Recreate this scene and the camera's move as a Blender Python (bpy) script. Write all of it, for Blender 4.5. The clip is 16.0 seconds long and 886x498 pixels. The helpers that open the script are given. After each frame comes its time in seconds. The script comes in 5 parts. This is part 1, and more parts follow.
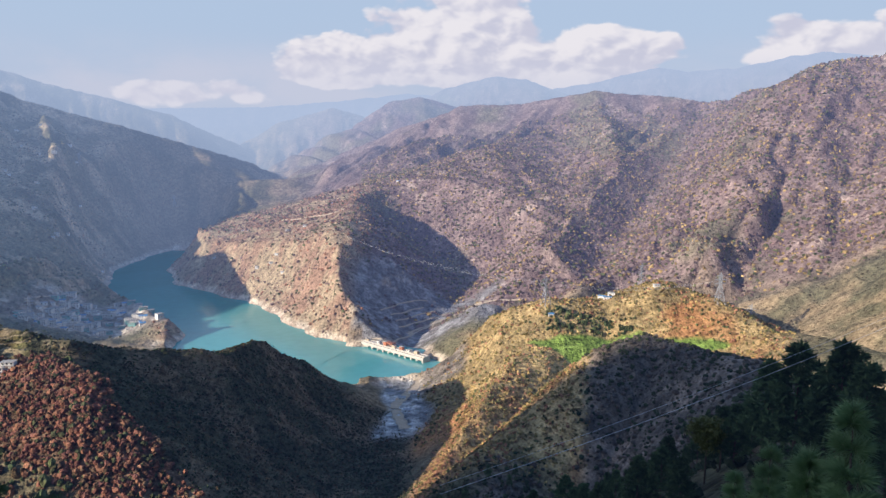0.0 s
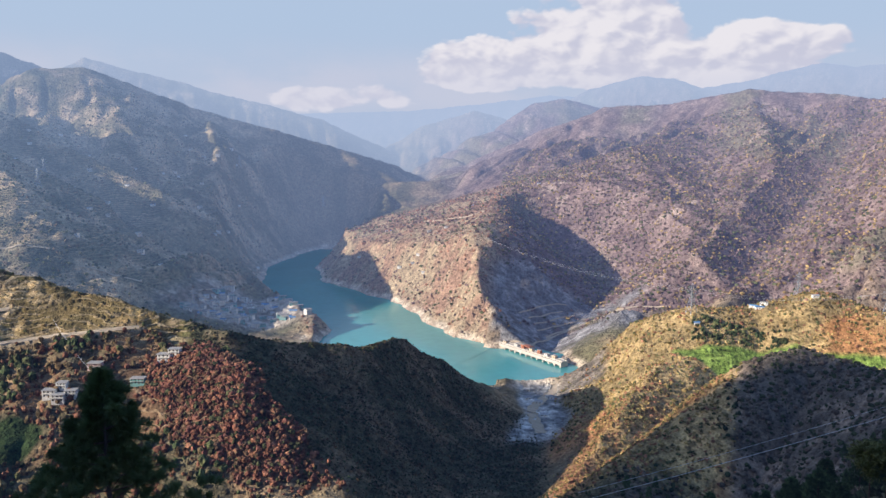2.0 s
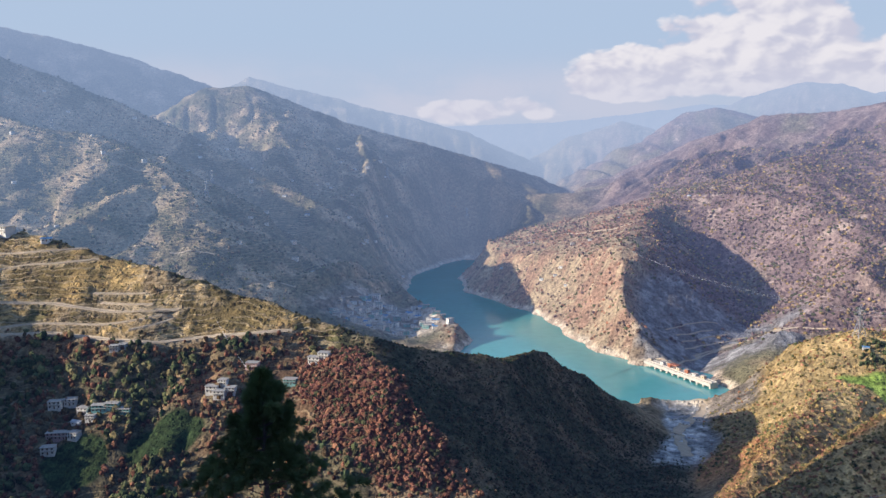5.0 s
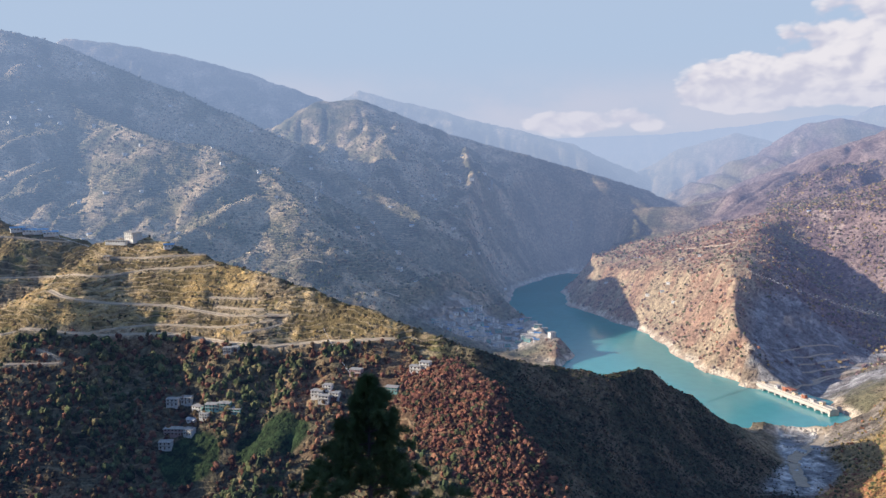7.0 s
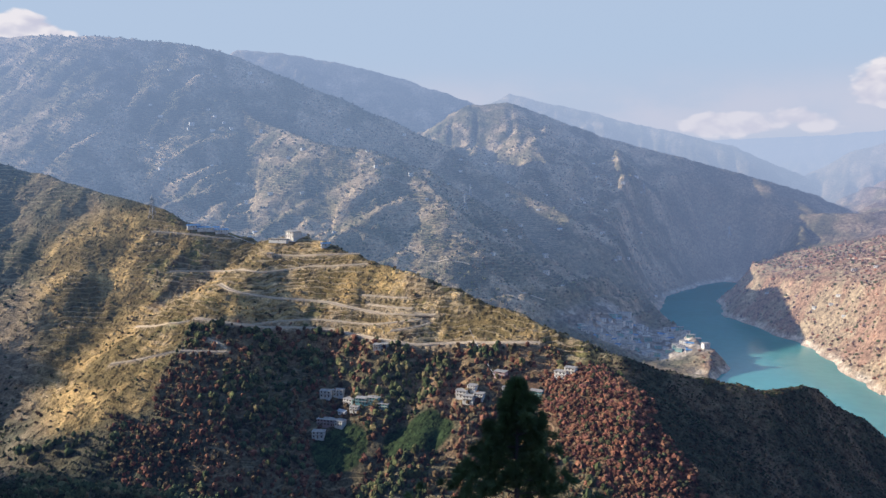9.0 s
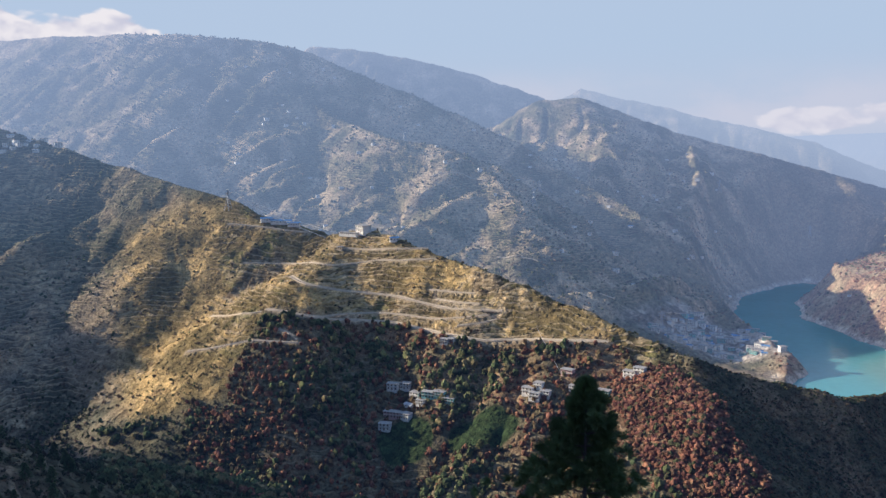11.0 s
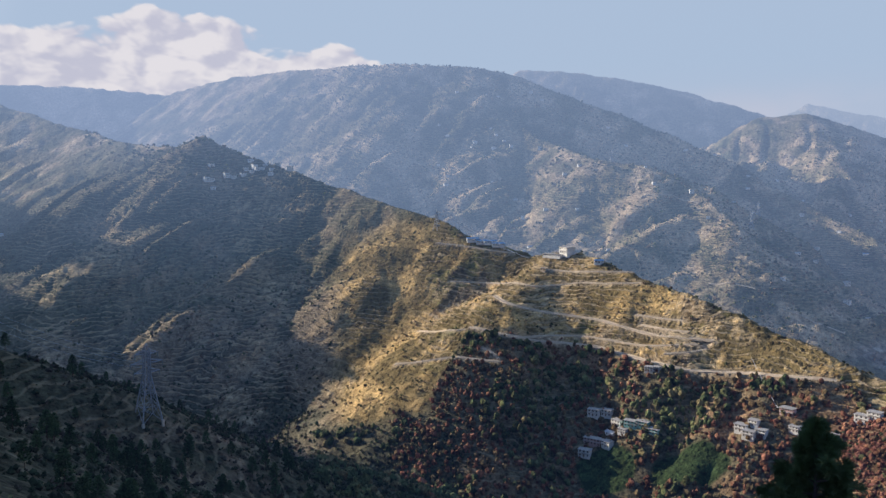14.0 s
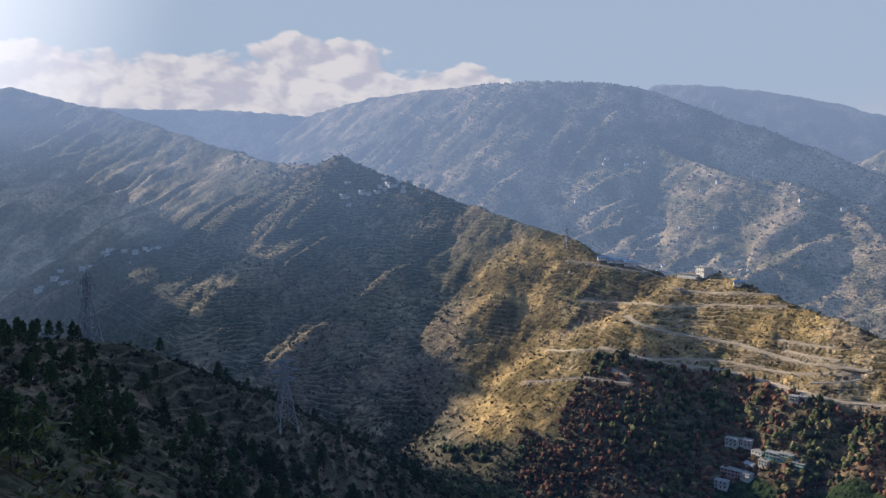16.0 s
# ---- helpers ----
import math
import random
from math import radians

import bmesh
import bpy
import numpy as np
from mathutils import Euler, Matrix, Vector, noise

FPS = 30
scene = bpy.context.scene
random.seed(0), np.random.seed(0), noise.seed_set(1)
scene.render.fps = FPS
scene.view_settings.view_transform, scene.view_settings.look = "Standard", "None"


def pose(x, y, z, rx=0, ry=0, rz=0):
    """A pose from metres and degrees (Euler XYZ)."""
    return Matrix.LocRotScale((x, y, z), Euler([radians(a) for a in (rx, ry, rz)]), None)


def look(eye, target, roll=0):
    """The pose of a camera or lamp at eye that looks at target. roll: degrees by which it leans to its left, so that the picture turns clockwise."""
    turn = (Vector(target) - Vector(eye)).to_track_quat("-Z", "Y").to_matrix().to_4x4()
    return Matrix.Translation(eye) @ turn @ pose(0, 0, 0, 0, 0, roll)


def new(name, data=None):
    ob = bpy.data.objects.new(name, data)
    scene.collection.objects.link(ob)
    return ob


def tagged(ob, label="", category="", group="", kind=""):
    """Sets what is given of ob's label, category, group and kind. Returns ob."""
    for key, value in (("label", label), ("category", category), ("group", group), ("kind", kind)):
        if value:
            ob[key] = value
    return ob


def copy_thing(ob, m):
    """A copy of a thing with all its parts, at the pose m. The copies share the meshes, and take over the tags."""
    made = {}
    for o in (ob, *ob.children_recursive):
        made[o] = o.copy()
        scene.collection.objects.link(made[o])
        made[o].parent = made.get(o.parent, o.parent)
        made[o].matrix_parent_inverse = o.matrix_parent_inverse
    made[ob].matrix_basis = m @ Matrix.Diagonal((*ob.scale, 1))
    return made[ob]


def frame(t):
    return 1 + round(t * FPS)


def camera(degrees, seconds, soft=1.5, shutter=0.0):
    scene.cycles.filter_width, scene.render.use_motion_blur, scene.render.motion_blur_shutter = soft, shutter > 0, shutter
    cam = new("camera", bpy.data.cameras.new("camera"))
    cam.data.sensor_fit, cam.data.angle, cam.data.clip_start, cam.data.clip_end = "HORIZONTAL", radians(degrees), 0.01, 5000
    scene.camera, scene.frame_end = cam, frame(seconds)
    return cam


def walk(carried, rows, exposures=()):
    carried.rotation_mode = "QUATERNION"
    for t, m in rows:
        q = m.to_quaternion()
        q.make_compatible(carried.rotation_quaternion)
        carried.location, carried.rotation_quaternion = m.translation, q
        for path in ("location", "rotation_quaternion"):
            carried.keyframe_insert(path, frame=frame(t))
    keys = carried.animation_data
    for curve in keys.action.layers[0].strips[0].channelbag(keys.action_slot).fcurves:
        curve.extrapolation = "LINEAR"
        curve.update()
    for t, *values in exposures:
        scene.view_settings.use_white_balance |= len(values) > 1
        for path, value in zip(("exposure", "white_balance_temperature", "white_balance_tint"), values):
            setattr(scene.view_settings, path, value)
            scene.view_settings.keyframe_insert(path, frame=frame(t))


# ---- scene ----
# ================= camera =================
EYE = 350.0          # the eye's height over the reservoir
ARM = 0.6            # the eye swings round at arm's length
cam = camera(60.0, 16.0)
ROWS = [  # seconds, yaw, pitch, roll
    (0.0, 0.00, -8.25, -0.50), (0.5, 2.58, -8.40, -0.48), (1.0, 5.28, -8.48, -0.40), (1.5, 7.97, -8.41, -0.29),
    (2.0, 10.43, -8.13, -0.10), (2.5, 12.60, -7.81, -0.01), (3.0, 14.66, -7.57, -0.02), (5.5, 22.73, -7.08, 0.27),
    (6.0, 24.60, -6.82, 0.14), (6.5, 26.61, -6.59, 0.06), (7.0, 28.81, -6.33, 0.12), (7.5, 31.36, -6.12, 0.20),
    (8.0, 34.14, -6.05, 0.13), (8.5, 37.13, -6.11, 0.14), (9.0, 39.82, -6.10, 0.10), (11.5, 46.78, -6.55, -0.18),
    (12.0, 49.46, -6.57, -0.13), (12.5, 52.31, -6.27, -0.17), (13.0, 54.98, -5.71, -0.26), (13.5, 57.70, -5.29, -0.08),
    (14.0, 60.11, -4.88, -0.08), (14.5, 62.49, -4.52, -0.06), (15.0, 64.92, -4.14, -0.03), (15.5, 67.32, -3.79, -0.14),
    (16.0, 69.74, -3.63, -0.15),
]
walk(cam, [(t, pose(-ARM * math.sin(radians(w)), ARM * math.cos(radians(w)) - ARM, EYE, 90 + p, r, w)) for t, w, p, r in ROWS], ((0.0, 0.50, 5850, 10), (7.5, 0.50, 5850, 10), (12.0, 0.54, 5900, 10), (16.0, 0.24, 5850, 10)))

# ================= light =================
SUN_BEARING, SUN_HEIGHT = -122.0, 18.5
world = bpy.data.worlds.new("world")
scene.world = world
world.use_nodes = True
sun = new("sun", bpy.data.lights.new("sun", "SUN"))
sun.data.energy, sun.data.angle, sun.data.color = 5.0, radians(0.5), (1.0, 0.83, 0.62)


def bearing(az, d, z=0.0):
    """The place at a bearing in degrees (right of the first view: plus) and a distance from the viewpoint."""
    return Vector((d * math.sin(radians(az)), d * math.cos(radians(az)), z))


s_dir = Vector((math.sin(radians(SUN_BEARING)) * math.cos(radians(SUN_HEIGHT)), math.cos(radians(SUN_BEARING)) * math.cos(radians(SUN_HEIGHT)), math.sin(radians(SUN_HEIGHT))))
sun.matrix_world = look(s_dir * 100, (0, 0, 0))
wn, wl = world.node_tree.nodes, world.node_tree.links
sky = wn.new("ShaderNodeTexSky")
sky.sky_type, sky.sun_disc = "NISHITA", False
sky.sun_elevation, sky.sun_rotation = radians(SUN_HEIGHT), radians(SUN_BEARING)


def wmath(op, *args):
    n = wn.new("ShaderNodeMath")
    n.operation = op
    for i, v in enumerate(args):
        if isinstance(v, (int, float)):
            n.inputs[i].default_value = v
        else:
            wl.new(v, n.inputs[i])
    return n.outputs[0]


def wmix(fac, one, two):
    n = wn.new("ShaderNodeMix")
    n.data_type = "RGBA"
    for i, v in ((0, fac), (6, one), (7, two)):
        if isinstance(v, tuple):
            n.inputs[i].default_value = v
        elif isinstance(v, (int, float)):
            n.inputs[i].default_value = v
        else:
            wl.new(v, n.inputs[i])
    return n.outputs[2]


def wramp(v, lo, hi):
    n = wn.new("ShaderNodeMapRange")
    n.interpolation_type = "SMOOTHSTEP"
    wl.new(v, n.inputs[0])
    n.inputs[1].default_value, n.inputs[2].default_value = lo, hi
    return n.outputs[0]


def wnoise(vec, scale, detail, rough=0.55):
    n = wn.new("ShaderNodeTexNoise")
    wl.new(vec, n.inputs["Vector"])
    n.inputs["Scale"].default_value, n.inputs["Detail"].default_value, n.inputs["Roughness"].default_value = scale, detail, rough
    return n.outputs[0]


coord = wn.new("ShaderNodeTexCoord")
split = wn.new("ShaderNodeSeparateXYZ")
wl.new(coord.outputs["Generated"], split.inputs[0])
AZ = wmath("MULTIPLY", wmath("ARCTAN2", split.outputs[0], split.outputs[1]), 57.29578)
EL = wmath("MULTIPLY", wmath("ARCSINE", split.outputs[2]), 57.29578)
flat = wn.new("ShaderNodeCombineXYZ")
wl.new(AZ, flat.inputs[0])
wl.new(wmath("MULTIPLY", EL, 1.7), flat.inputs[1])
billow = wn.new("ShaderNodeTexNoise")
wl.new(flat.outputs[0], billow.inputs["Vector"])
billow.inputs["Scale"].default_value, billow.inputs["Detail"].default_value = 0.32, 2.0
warp = wn.new("ShaderNodeVectorMath")
warp.operation = "MULTIPLY_ADD"
wl.new(billow.outputs["Color"], warp.inputs[0])
warp.inputs[1].default_value = (1.6, 1.6, 0)
wl.new(flat.outputs[0], warp.inputs[2])


def cloud_heaps(shift):
    """Rounded heaps on heaps, for cumulus; shifted copies tell the side that faces the sun."""
    at = wn.new("ShaderNodeVectorMath")
    wl.new(warp.outputs[0], at.inputs[0])
    at.inputs[1].default_value = (shift[0], shift[1], 0)
    total = None
    for size, weight in ((0.19, 0.9), (0.42, 0.42), (0.95, 0.2), (2.1, 0.09)):
        v = wn.new("ShaderNodeTexVoronoi")
        v.feature = "SMOOTH_F1"
        wl.new(at.outputs[0], v.inputs["Vector"])
        v.inputs["Scale"].default_value, v.inputs["Smoothness"].default_value = size, 0.35
        heap = wmath("MULTIPLY", wmath("SUBTRACT", 0.45, v.outputs["Distance"]), weight)
        total = heap if total is None else wmath("ADD", total, heap)
    return total


puff, puff_lit = cloud_heaps((0, 0)), cloud_heaps((-0.55, 0.75))
wisp = wnoise(flat.outputs[0], 0.09, 6, 0.55)
cover_sky = None
# clouds: bearing, height of the base, half width, height, weight
for c_az, c_el, c_w, c_h, c_k in ((1.4, 4.4, 8.5, 8.6, 1.5), (-5.6, 4.4, 7.6, 4.2, 1.45), (10.8, 4.5, 8.0, 4.4, 1.45), (27.0, 5.6, 7.5, 2.9, 1.2), (-17.5, 3.0, 6.5, 1.2, 0.75), (-90.0, 6.4, 26.0, 4.2, 1.5), (-79.0, 7.0, 11.0, 5.0, 1.5), (-69.5, 7.6, 6.5, 2.6, 1.2), (-128.0, 8.0, 24.0, 9.0, 0.9), (60.0, 7.0, 14.0, 6.0, 0.8)):
    dx = wmath("POWER", wmath("ABSOLUTE", wmath("DIVIDE", wmath("SUBTRACT", AZ, c_az), c_w)), 2.4)
    over = wmath("DIVIDE", wmath("SUBTRACT", EL, c_el), c_h)
    dy = wmath("ADD", wmath("POWER", wmath("MAXIMUM", over, 0.0), 2.0), wmath("POWER", wmath("MULTIPLY", wmath("MAXIMUM", wmath("MULTIPLY", over, -1.0), 0.0), c_h / 1.1), 2.0))
    env = wmath("MULTIPLY", wmath("SUBTRACT", 1.0, wmath("ADD", dx, dy)), c_k)
    cover_sky = env if cover_sky is None else wmath("MAXIMUM", cover_sky, env)
dense = wmath("ADD", wmath("MULTIPLY", cover_sky, 0.8), wmath("MULTIPLY", wmath("SUBTRACT", puff, 0.12), 1.25))
solid = wmath("MULTIPLY", wramp(dense, 0.0, 0.22), wramp(cover_sky, -0.3, 0.1))
light_side = wramp(wmath("SUBTRACT", puff, puff_lit), -0.20, 0.16)
cloud_col = wmix(light_side, (5.5, 5.15, 5.6, 1), (7.9, 7.1, 6.7, 1))
cloud_col = wmix(wmath("MULTIPLY", wmath("SUBTRACT", 1.0, wramp(EL, 3.6, 6.5)), 0.55), cloud_col, (5.6, 5.4, 5.9, 1))
veil = wmath("MULTIPLY", wramp(wisp, 0.36, 0.62), wmath("MULTIPLY", wramp(EL, 0.5, 3.0), wmath("SUBTRACT", 1.0, wramp(EL, 4.0, 7.5))))
haze = wmath("SUBTRACT", 1.0, wramp(EL, 13.0, 30.0))
low = wmath("SUBTRACT", 1.0, wramp(EL, 2.0, 9.0))
air = wmix(wmath("MULTIPLY", haze, 0.95), wmix(0.6, sky.outputs[0], (1.5, 2.7, 5.2, 1)), (4.3, 5.0, 5.9, 1))
air = wmix(wmath("MULTIPLY", low, 0.7), air, (4.7, 4.85, 5.55, 1))
air = wmix(wmath("MULTIPLY", veil, 0.7), air, (5.5, 5.3, 5.75, 1))
air = wmix(wmath("MULTIPLY", solid, 0.95), air, cloud_col)
toward = wn.new("ShaderNodeVectorMath")
toward.operation = "DOT_PRODUCT"
wl.new(coord.outputs["Generated"], toward.inputs[0])
toward.inputs[1].default_value = s_dir
air = wmix(wmath("MULTIPLY", wramp(toward.outputs["Value"], 0.83, 1.0), 0.8), air, (15.0, 14.5, 14.5, 1))
wl.new(air, wn["Background"].inputs[0])
wn["Background"].inputs[1].default_value = 0.08

# ================= numbers of the land =================
RIDGES = {  # name: (fall, gully depth, crest as bearing, distance, height)
    "terrace_ridge": (0.7, 0.15, [(-77.4, 1480, 432), (-73.3, 1380, 387), (-67.8, 1270, 344), (-62.8, 1150, 311), (-57.8, 1050, 276), (-53.4, 1000, 258), (-51.5, 978, 265), (-49.8, 958, 266), (-48.8, 945, 261), (-45.2, 905, 244), (-39.2, 835, 221), (-32.8, 765, 192), (-26.5, 725, 174), (-20.5, 760, 146), (-17.4, 775, 136)]),
    "dark_ridge": (1.05, 0.1, [(-20.5, 765, 145), (-17.4, 778, 135), (-16.1, 800, 133), (-13.2, 850, 125), (-10.8, 905, 88), (-7, 950, 40), (-3.9, 985, 3)]),
    "dark_spur": (0.9, 0.06, [(-13.5, 840, 128), (-13.6, 780, 111), (-10.5, 720, 72), (-8.3, 670, 51)]),
    "red_spur": (0.8, 0.06, [(-28.2, 705, 165), (-25.7, 655, 162), (-24.0, 615, 136), (-21.2, 580, 109), (-19.3, 550, 98)]),
    "high_saddle": (0.62, 0.14, [(-77.4, 1480, 432), (-79.5, 1520, 418), (-82.3, 1640, 428), (-85.4, 1850, 466), (-89.2, 2080, 523), (-92.8, 2350, 595), (-96.3, 2600, 651), (-98.8, 2750, 696), (-102, 2900, 690)]),
    "terrace_spur": (0.62, 0.05, [(-51.7, 970, 255), (-56.4, 900, 220), (-57.8, 860, 190), (-58.5, 840, 170)]),
    "gully_spur": (0.6, 0.06, [(-58.0, 1060, 266), (-58.2, 985, 221), (-59.6, 915, 179), (-61.0, 850, 147), (-62.4, 790, 117), (-64.4, 720, 100)]),
    "cone_spur": (0.75, 0.05, [(-77.4, 1480, 430), (-80.7, 1440, 364), (-83.6, 1320, 269), (-85.2, 1150, 180)]),
    "patch_spur": (0.6, 0.05, [(-65.7, 1230, 320), (-69.5, 1200, 220), (-70.3, 1130, 167), (-71.6, 1000, 98)]),
    "pylon_spur": (0.58, 0.06, [(-103.6, 380, 301), (-99.9, 420, 288), (-95, 450, 275), (-91.4, 440, 269), (-88.4, 430, 257), (-83.7, 430, 230), (-79.2, 430, 214), (-73.3, 450, 183), (-66.8, 480, 144)]),
    "knoll": (1.15, 0.05, [(2.7, 420, 155), (5.3, 460, 157), (7.9, 490, 167), (10, 510, 179), (12, 535, 192), (14, 560, 203), (15.7, 575, 207), (17.6, 565, 203), (20, 540, 204), (22.7, 500, 213), (25.4, 430, 221), (31.2, 300, 257)]),
    "sunny_hill": (0.6, 0.08, [(-1.2, 1085, 26), (0.8, 1080, 57), (3.0, 1080, 83), (5.1, 1070, 98), (7.2, 1055, 121), (8.1, 1040, 129), (11.4, 1080, 128), (16.2, 1100, 152), (20.6, 1060, 132), (23.3, 1020, 116), (26.9, 960, 125), (30.8, 900, 136)]),
    "sunny_tongue": (0.7, 0.05, [(8.0, 960, 88), (3.1, 800, 80), (1.4, 740, 76), (-0.4, 680, 68), (-1.0, 630, 64)]),
    "sunny_spur": (0.62, 0.06, [(8.1, 1040, 128), (5.2, 980, 60), (2.2, 890, 15), (-0.6, 800, -12)]),
    "headland": (0.3, 0.06, [(-19.9, 1960, 9), (-17.9, 1960, 52), (-15.1, 1960, 109), (-11.8, 1960, 146), (-9.3, 1930, 171), (-6.4, 1890, 199), (-2.7, 2080, 232), (0.7, 2160, 275), (3.2, 2300, 325), (6.9, 2500, 360)]),
    "headland_spur": (0.62, 0.06, [(-6.35, 1880, 200), (-7.54, 1560, 158), (-7.94, 1450, 130), (-7.71, 1385, 89), (-7.22, 1335, 54), (-7.8, 1285, 9)]),
    "east_range": (0.5, 0.22, [(-7.7, 3000, 280), (-3.5, 2900, 374), (0.2, 2800, 435), (1.5, 2800, 465), (6, 2800, 473), (10.9, 2700, 510), (14.8, 2700, 498), (18.6, 2600, 474), (23.2, 2400, 503), (26.5, 2300, 558), (29.3, 2300, 568)]),
    "east_spur_a": (0.55, 0.14, [(10.9, 2700, 506), (12.6, 2250, 329), (13.2, 1800, 179), (12.6, 1500, 75)]),
    "east_spur_b": (0.55, 0.14, [(18.6, 2600, 470), (19.2, 2150, 333), (19, 1750, 203), (19.7, 1420, 101)]),
    "east_spur_c": (0.55, 0.14, [(25.6, 2350, 539), (26.5, 1950, 375), (26.5, 1600, 246), (26.5, 1330, 148)]),
    "round_peak": (0.6, 0.15, [(-10.1, 3150, 219), (-7.6, 3300, 313), (-5.2, 3400, 425), (-3.5, 3450, 511), (-1.8, 3450, 532), (-0.2, 3450, 508), (2.3, 3450, 460)]),
    "bench": (0.45, 0.12, [(-16.3, 2600, 169), (-14.6, 2600, 205), (-10.9, 2600, 212), (-7.7, 2750, 236)]),
    "knob_ridge": (0.56, 0.18, [(-39.1, 2750, 511), (-37.7, 2700, 564), (-35, 2700, 573), (-32.5, 2700, 531), (-28.4, 2700, 452), (-22.9, 2750, 383), (-18, 2800, 316), (-13.7, 2900, 249)]),
    "back_ridge": (0.75, 0.15, [(-54.5, 3400, 841), (-50.6, 3400, 832), (-43.3, 3400, 743), (-38.3, 3350, 637), (-35, 3300, 542)]),
    "pale_ridge": (0.65, 0.15, [(-35, 4000, 725), (-32.5, 4000, 681), (-28.9, 4000, 621), (-22.9, 4000, 514), (-19.2, 4000, 450), (-15.5, 4000, 328)]),
    "great_hill": (0.74, 0.12, [(-79, 3000, 683), (-75.8, 2900, 720), (-71.2, 2700, 732), (-67, 2600, 737), (-62.9, 2500, 733), (-57.2, 2450, 711), (-54.6, 2420, 682), (-51.7, 2350, 620), (-47.5, 2300, 548), (-43.4, 2250, 479), (-39.1, 2150, 398), (-35, 2050, 299), (-30.8, 1950, 231)]),
    "terrace_edge": (0.62, 0.16, [(-58, 2350, 610), (-55.4, 2200, 528), (-52.3, 2050, 454), (-49.1, 1900, 410), (-45.4, 1850, 388), (-41.2, 1800, 342), (-38.3, 1740, 287), (-36, 1640, 213), (-32.4, 1430, 98)]),
    "edge_spur": (0.6, 0.1, [(-43.3, 1830, 365), (-39.6, 1650, 273), (-39.2, 1550, 197), (-37.4, 1430, 123)]),
    "far_left": (0.7, 0.15, [(-97.6, 3300, 707), (-92.8, 3300, 706), (-85.4, 3300, 717), (-81.5, 3200, 697), (-75.8, 3100, 675)]),
    "far_hill_a": (0.6, 0.15, [(-14.5, 4200, 309), (-11.7, 4200, 429), (-8, 4200, 506), (-6, 4200, 464), (-2.7, 4200, 361)]),
    "far_hill_b": (0.6, 0.15, [(-1.8, 4400, 551), (0.2, 4400, 630), (3.9, 4400, 691), (6, 4400, 679), (8.8, 4400, 602)]),
    "far_hill_c": (0.6, 0.15, [(7.2, 4500, 623), (10.8, 4500, 670), (15.5, 4500, 750), (17.4, 4500, 723), (20.3, 4500, 737), (25.5, 4500, 811), (29.3, 4500, 771)]),
    "far_hill_d": (0.6, 0.15, [(-26.4, 4850, 484), (-21.2, 4850, 504), (-13.6, 4850, 523), (-7.6, 4850, 565), (-2.7, 4850, 622), (2.7, 4850, 592)]),
    "diag_ridge": (0.6, 0.08, [(3.2, 2300, 325), (7, 2020, 219), (10.8, 1800, 144), (11.8, 1660, 112), (9.7, 1470, 55)]),
    "town_shelf": (0.22, 0.02, [(-32.4, 1500, 44), (-28.5, 1520, 37), (-24.4, 1540, 27), (-22.2, 1540, 13), (-20, 1455, 4)]),
}
RIDGES["home_right"] = (0.75, 0.02, [(180, 200, 430), (180, 60, 372), (0, 0.1, 345.6), (40, 30, 334), (30, 90, 309), (25, 160, 288), (27, 250, 264), (31.2, 300, 257)])
RIDGES["home_left"] = (0.62, 0.02, [(0, 0.1, 345.6), (-130, 60, 341), (-112, 200, 322), (-103.6, 380, 301)])
# unseen ridge added out of view, its crest shaped to shade the near slopes
RIDGES["shade_ridge"] = (3.0, 0.03, [(180, 200, 430), (-150, 700, 700), (-135, 1500, 1050), (-122, 2450, 1400), (-114.3, 2500, 1230), (-112.9, 2500, 1200), (-112.4, 2500, 1150), (-110.9, 2500, 930), (-110, 2520, 880), (-107.4, 2560, 815), (-105.6, 2600, 805), (-103, 2750, 690)])
RIDGES["home_back_right"] = (0.75, 0.1, [(180, 200, 430), (120, 500, 480), (80, 900, 420), (50, 1400, 500), (36, 2300, 620), (29.3, 2300, 568)])
# the reservoir: bearing, distance, half width
LAKE = [(-2.6, 1152, 55), (-6.0, 1165, 98), (-9.5, 1160, 128), (-14.2, 1280, 125), (-15.2, 1420, 92), (-17.2, 1570, 108), (-21.6, 1880, 72), (-21.6, 2130, 62), (-19.9, 2320, 58), (-18.6, 2460, 45)]
# side valleys: bearing, distance, height of the floor
BOWL = [(-2.5, 1225, -12), (-2.0, 1360, -8), (1.2, 1500, 4), (1.6, 1680, 26), (-0.2, 1800, 66), (-2.8, 1900, 120)]
TRIB = [(0.0, 1400, -2), (6.4, 1430, 18), (10.9, 1500, 66), (12.3, 1680, 108), (14.4, 1900, 165), (16.2, 2200, 264), (17.9, 2500, 405)]
# the stream beds that run to the reservoir
BED = [(-3.0, 1050, 1), (-3.2, 1000, 4), (-2.4, 930, 8), (-3.6, 840, 14), (-4.6, 760, 22), (-6.0, 680, 30), (-8.0, 600, 40)]


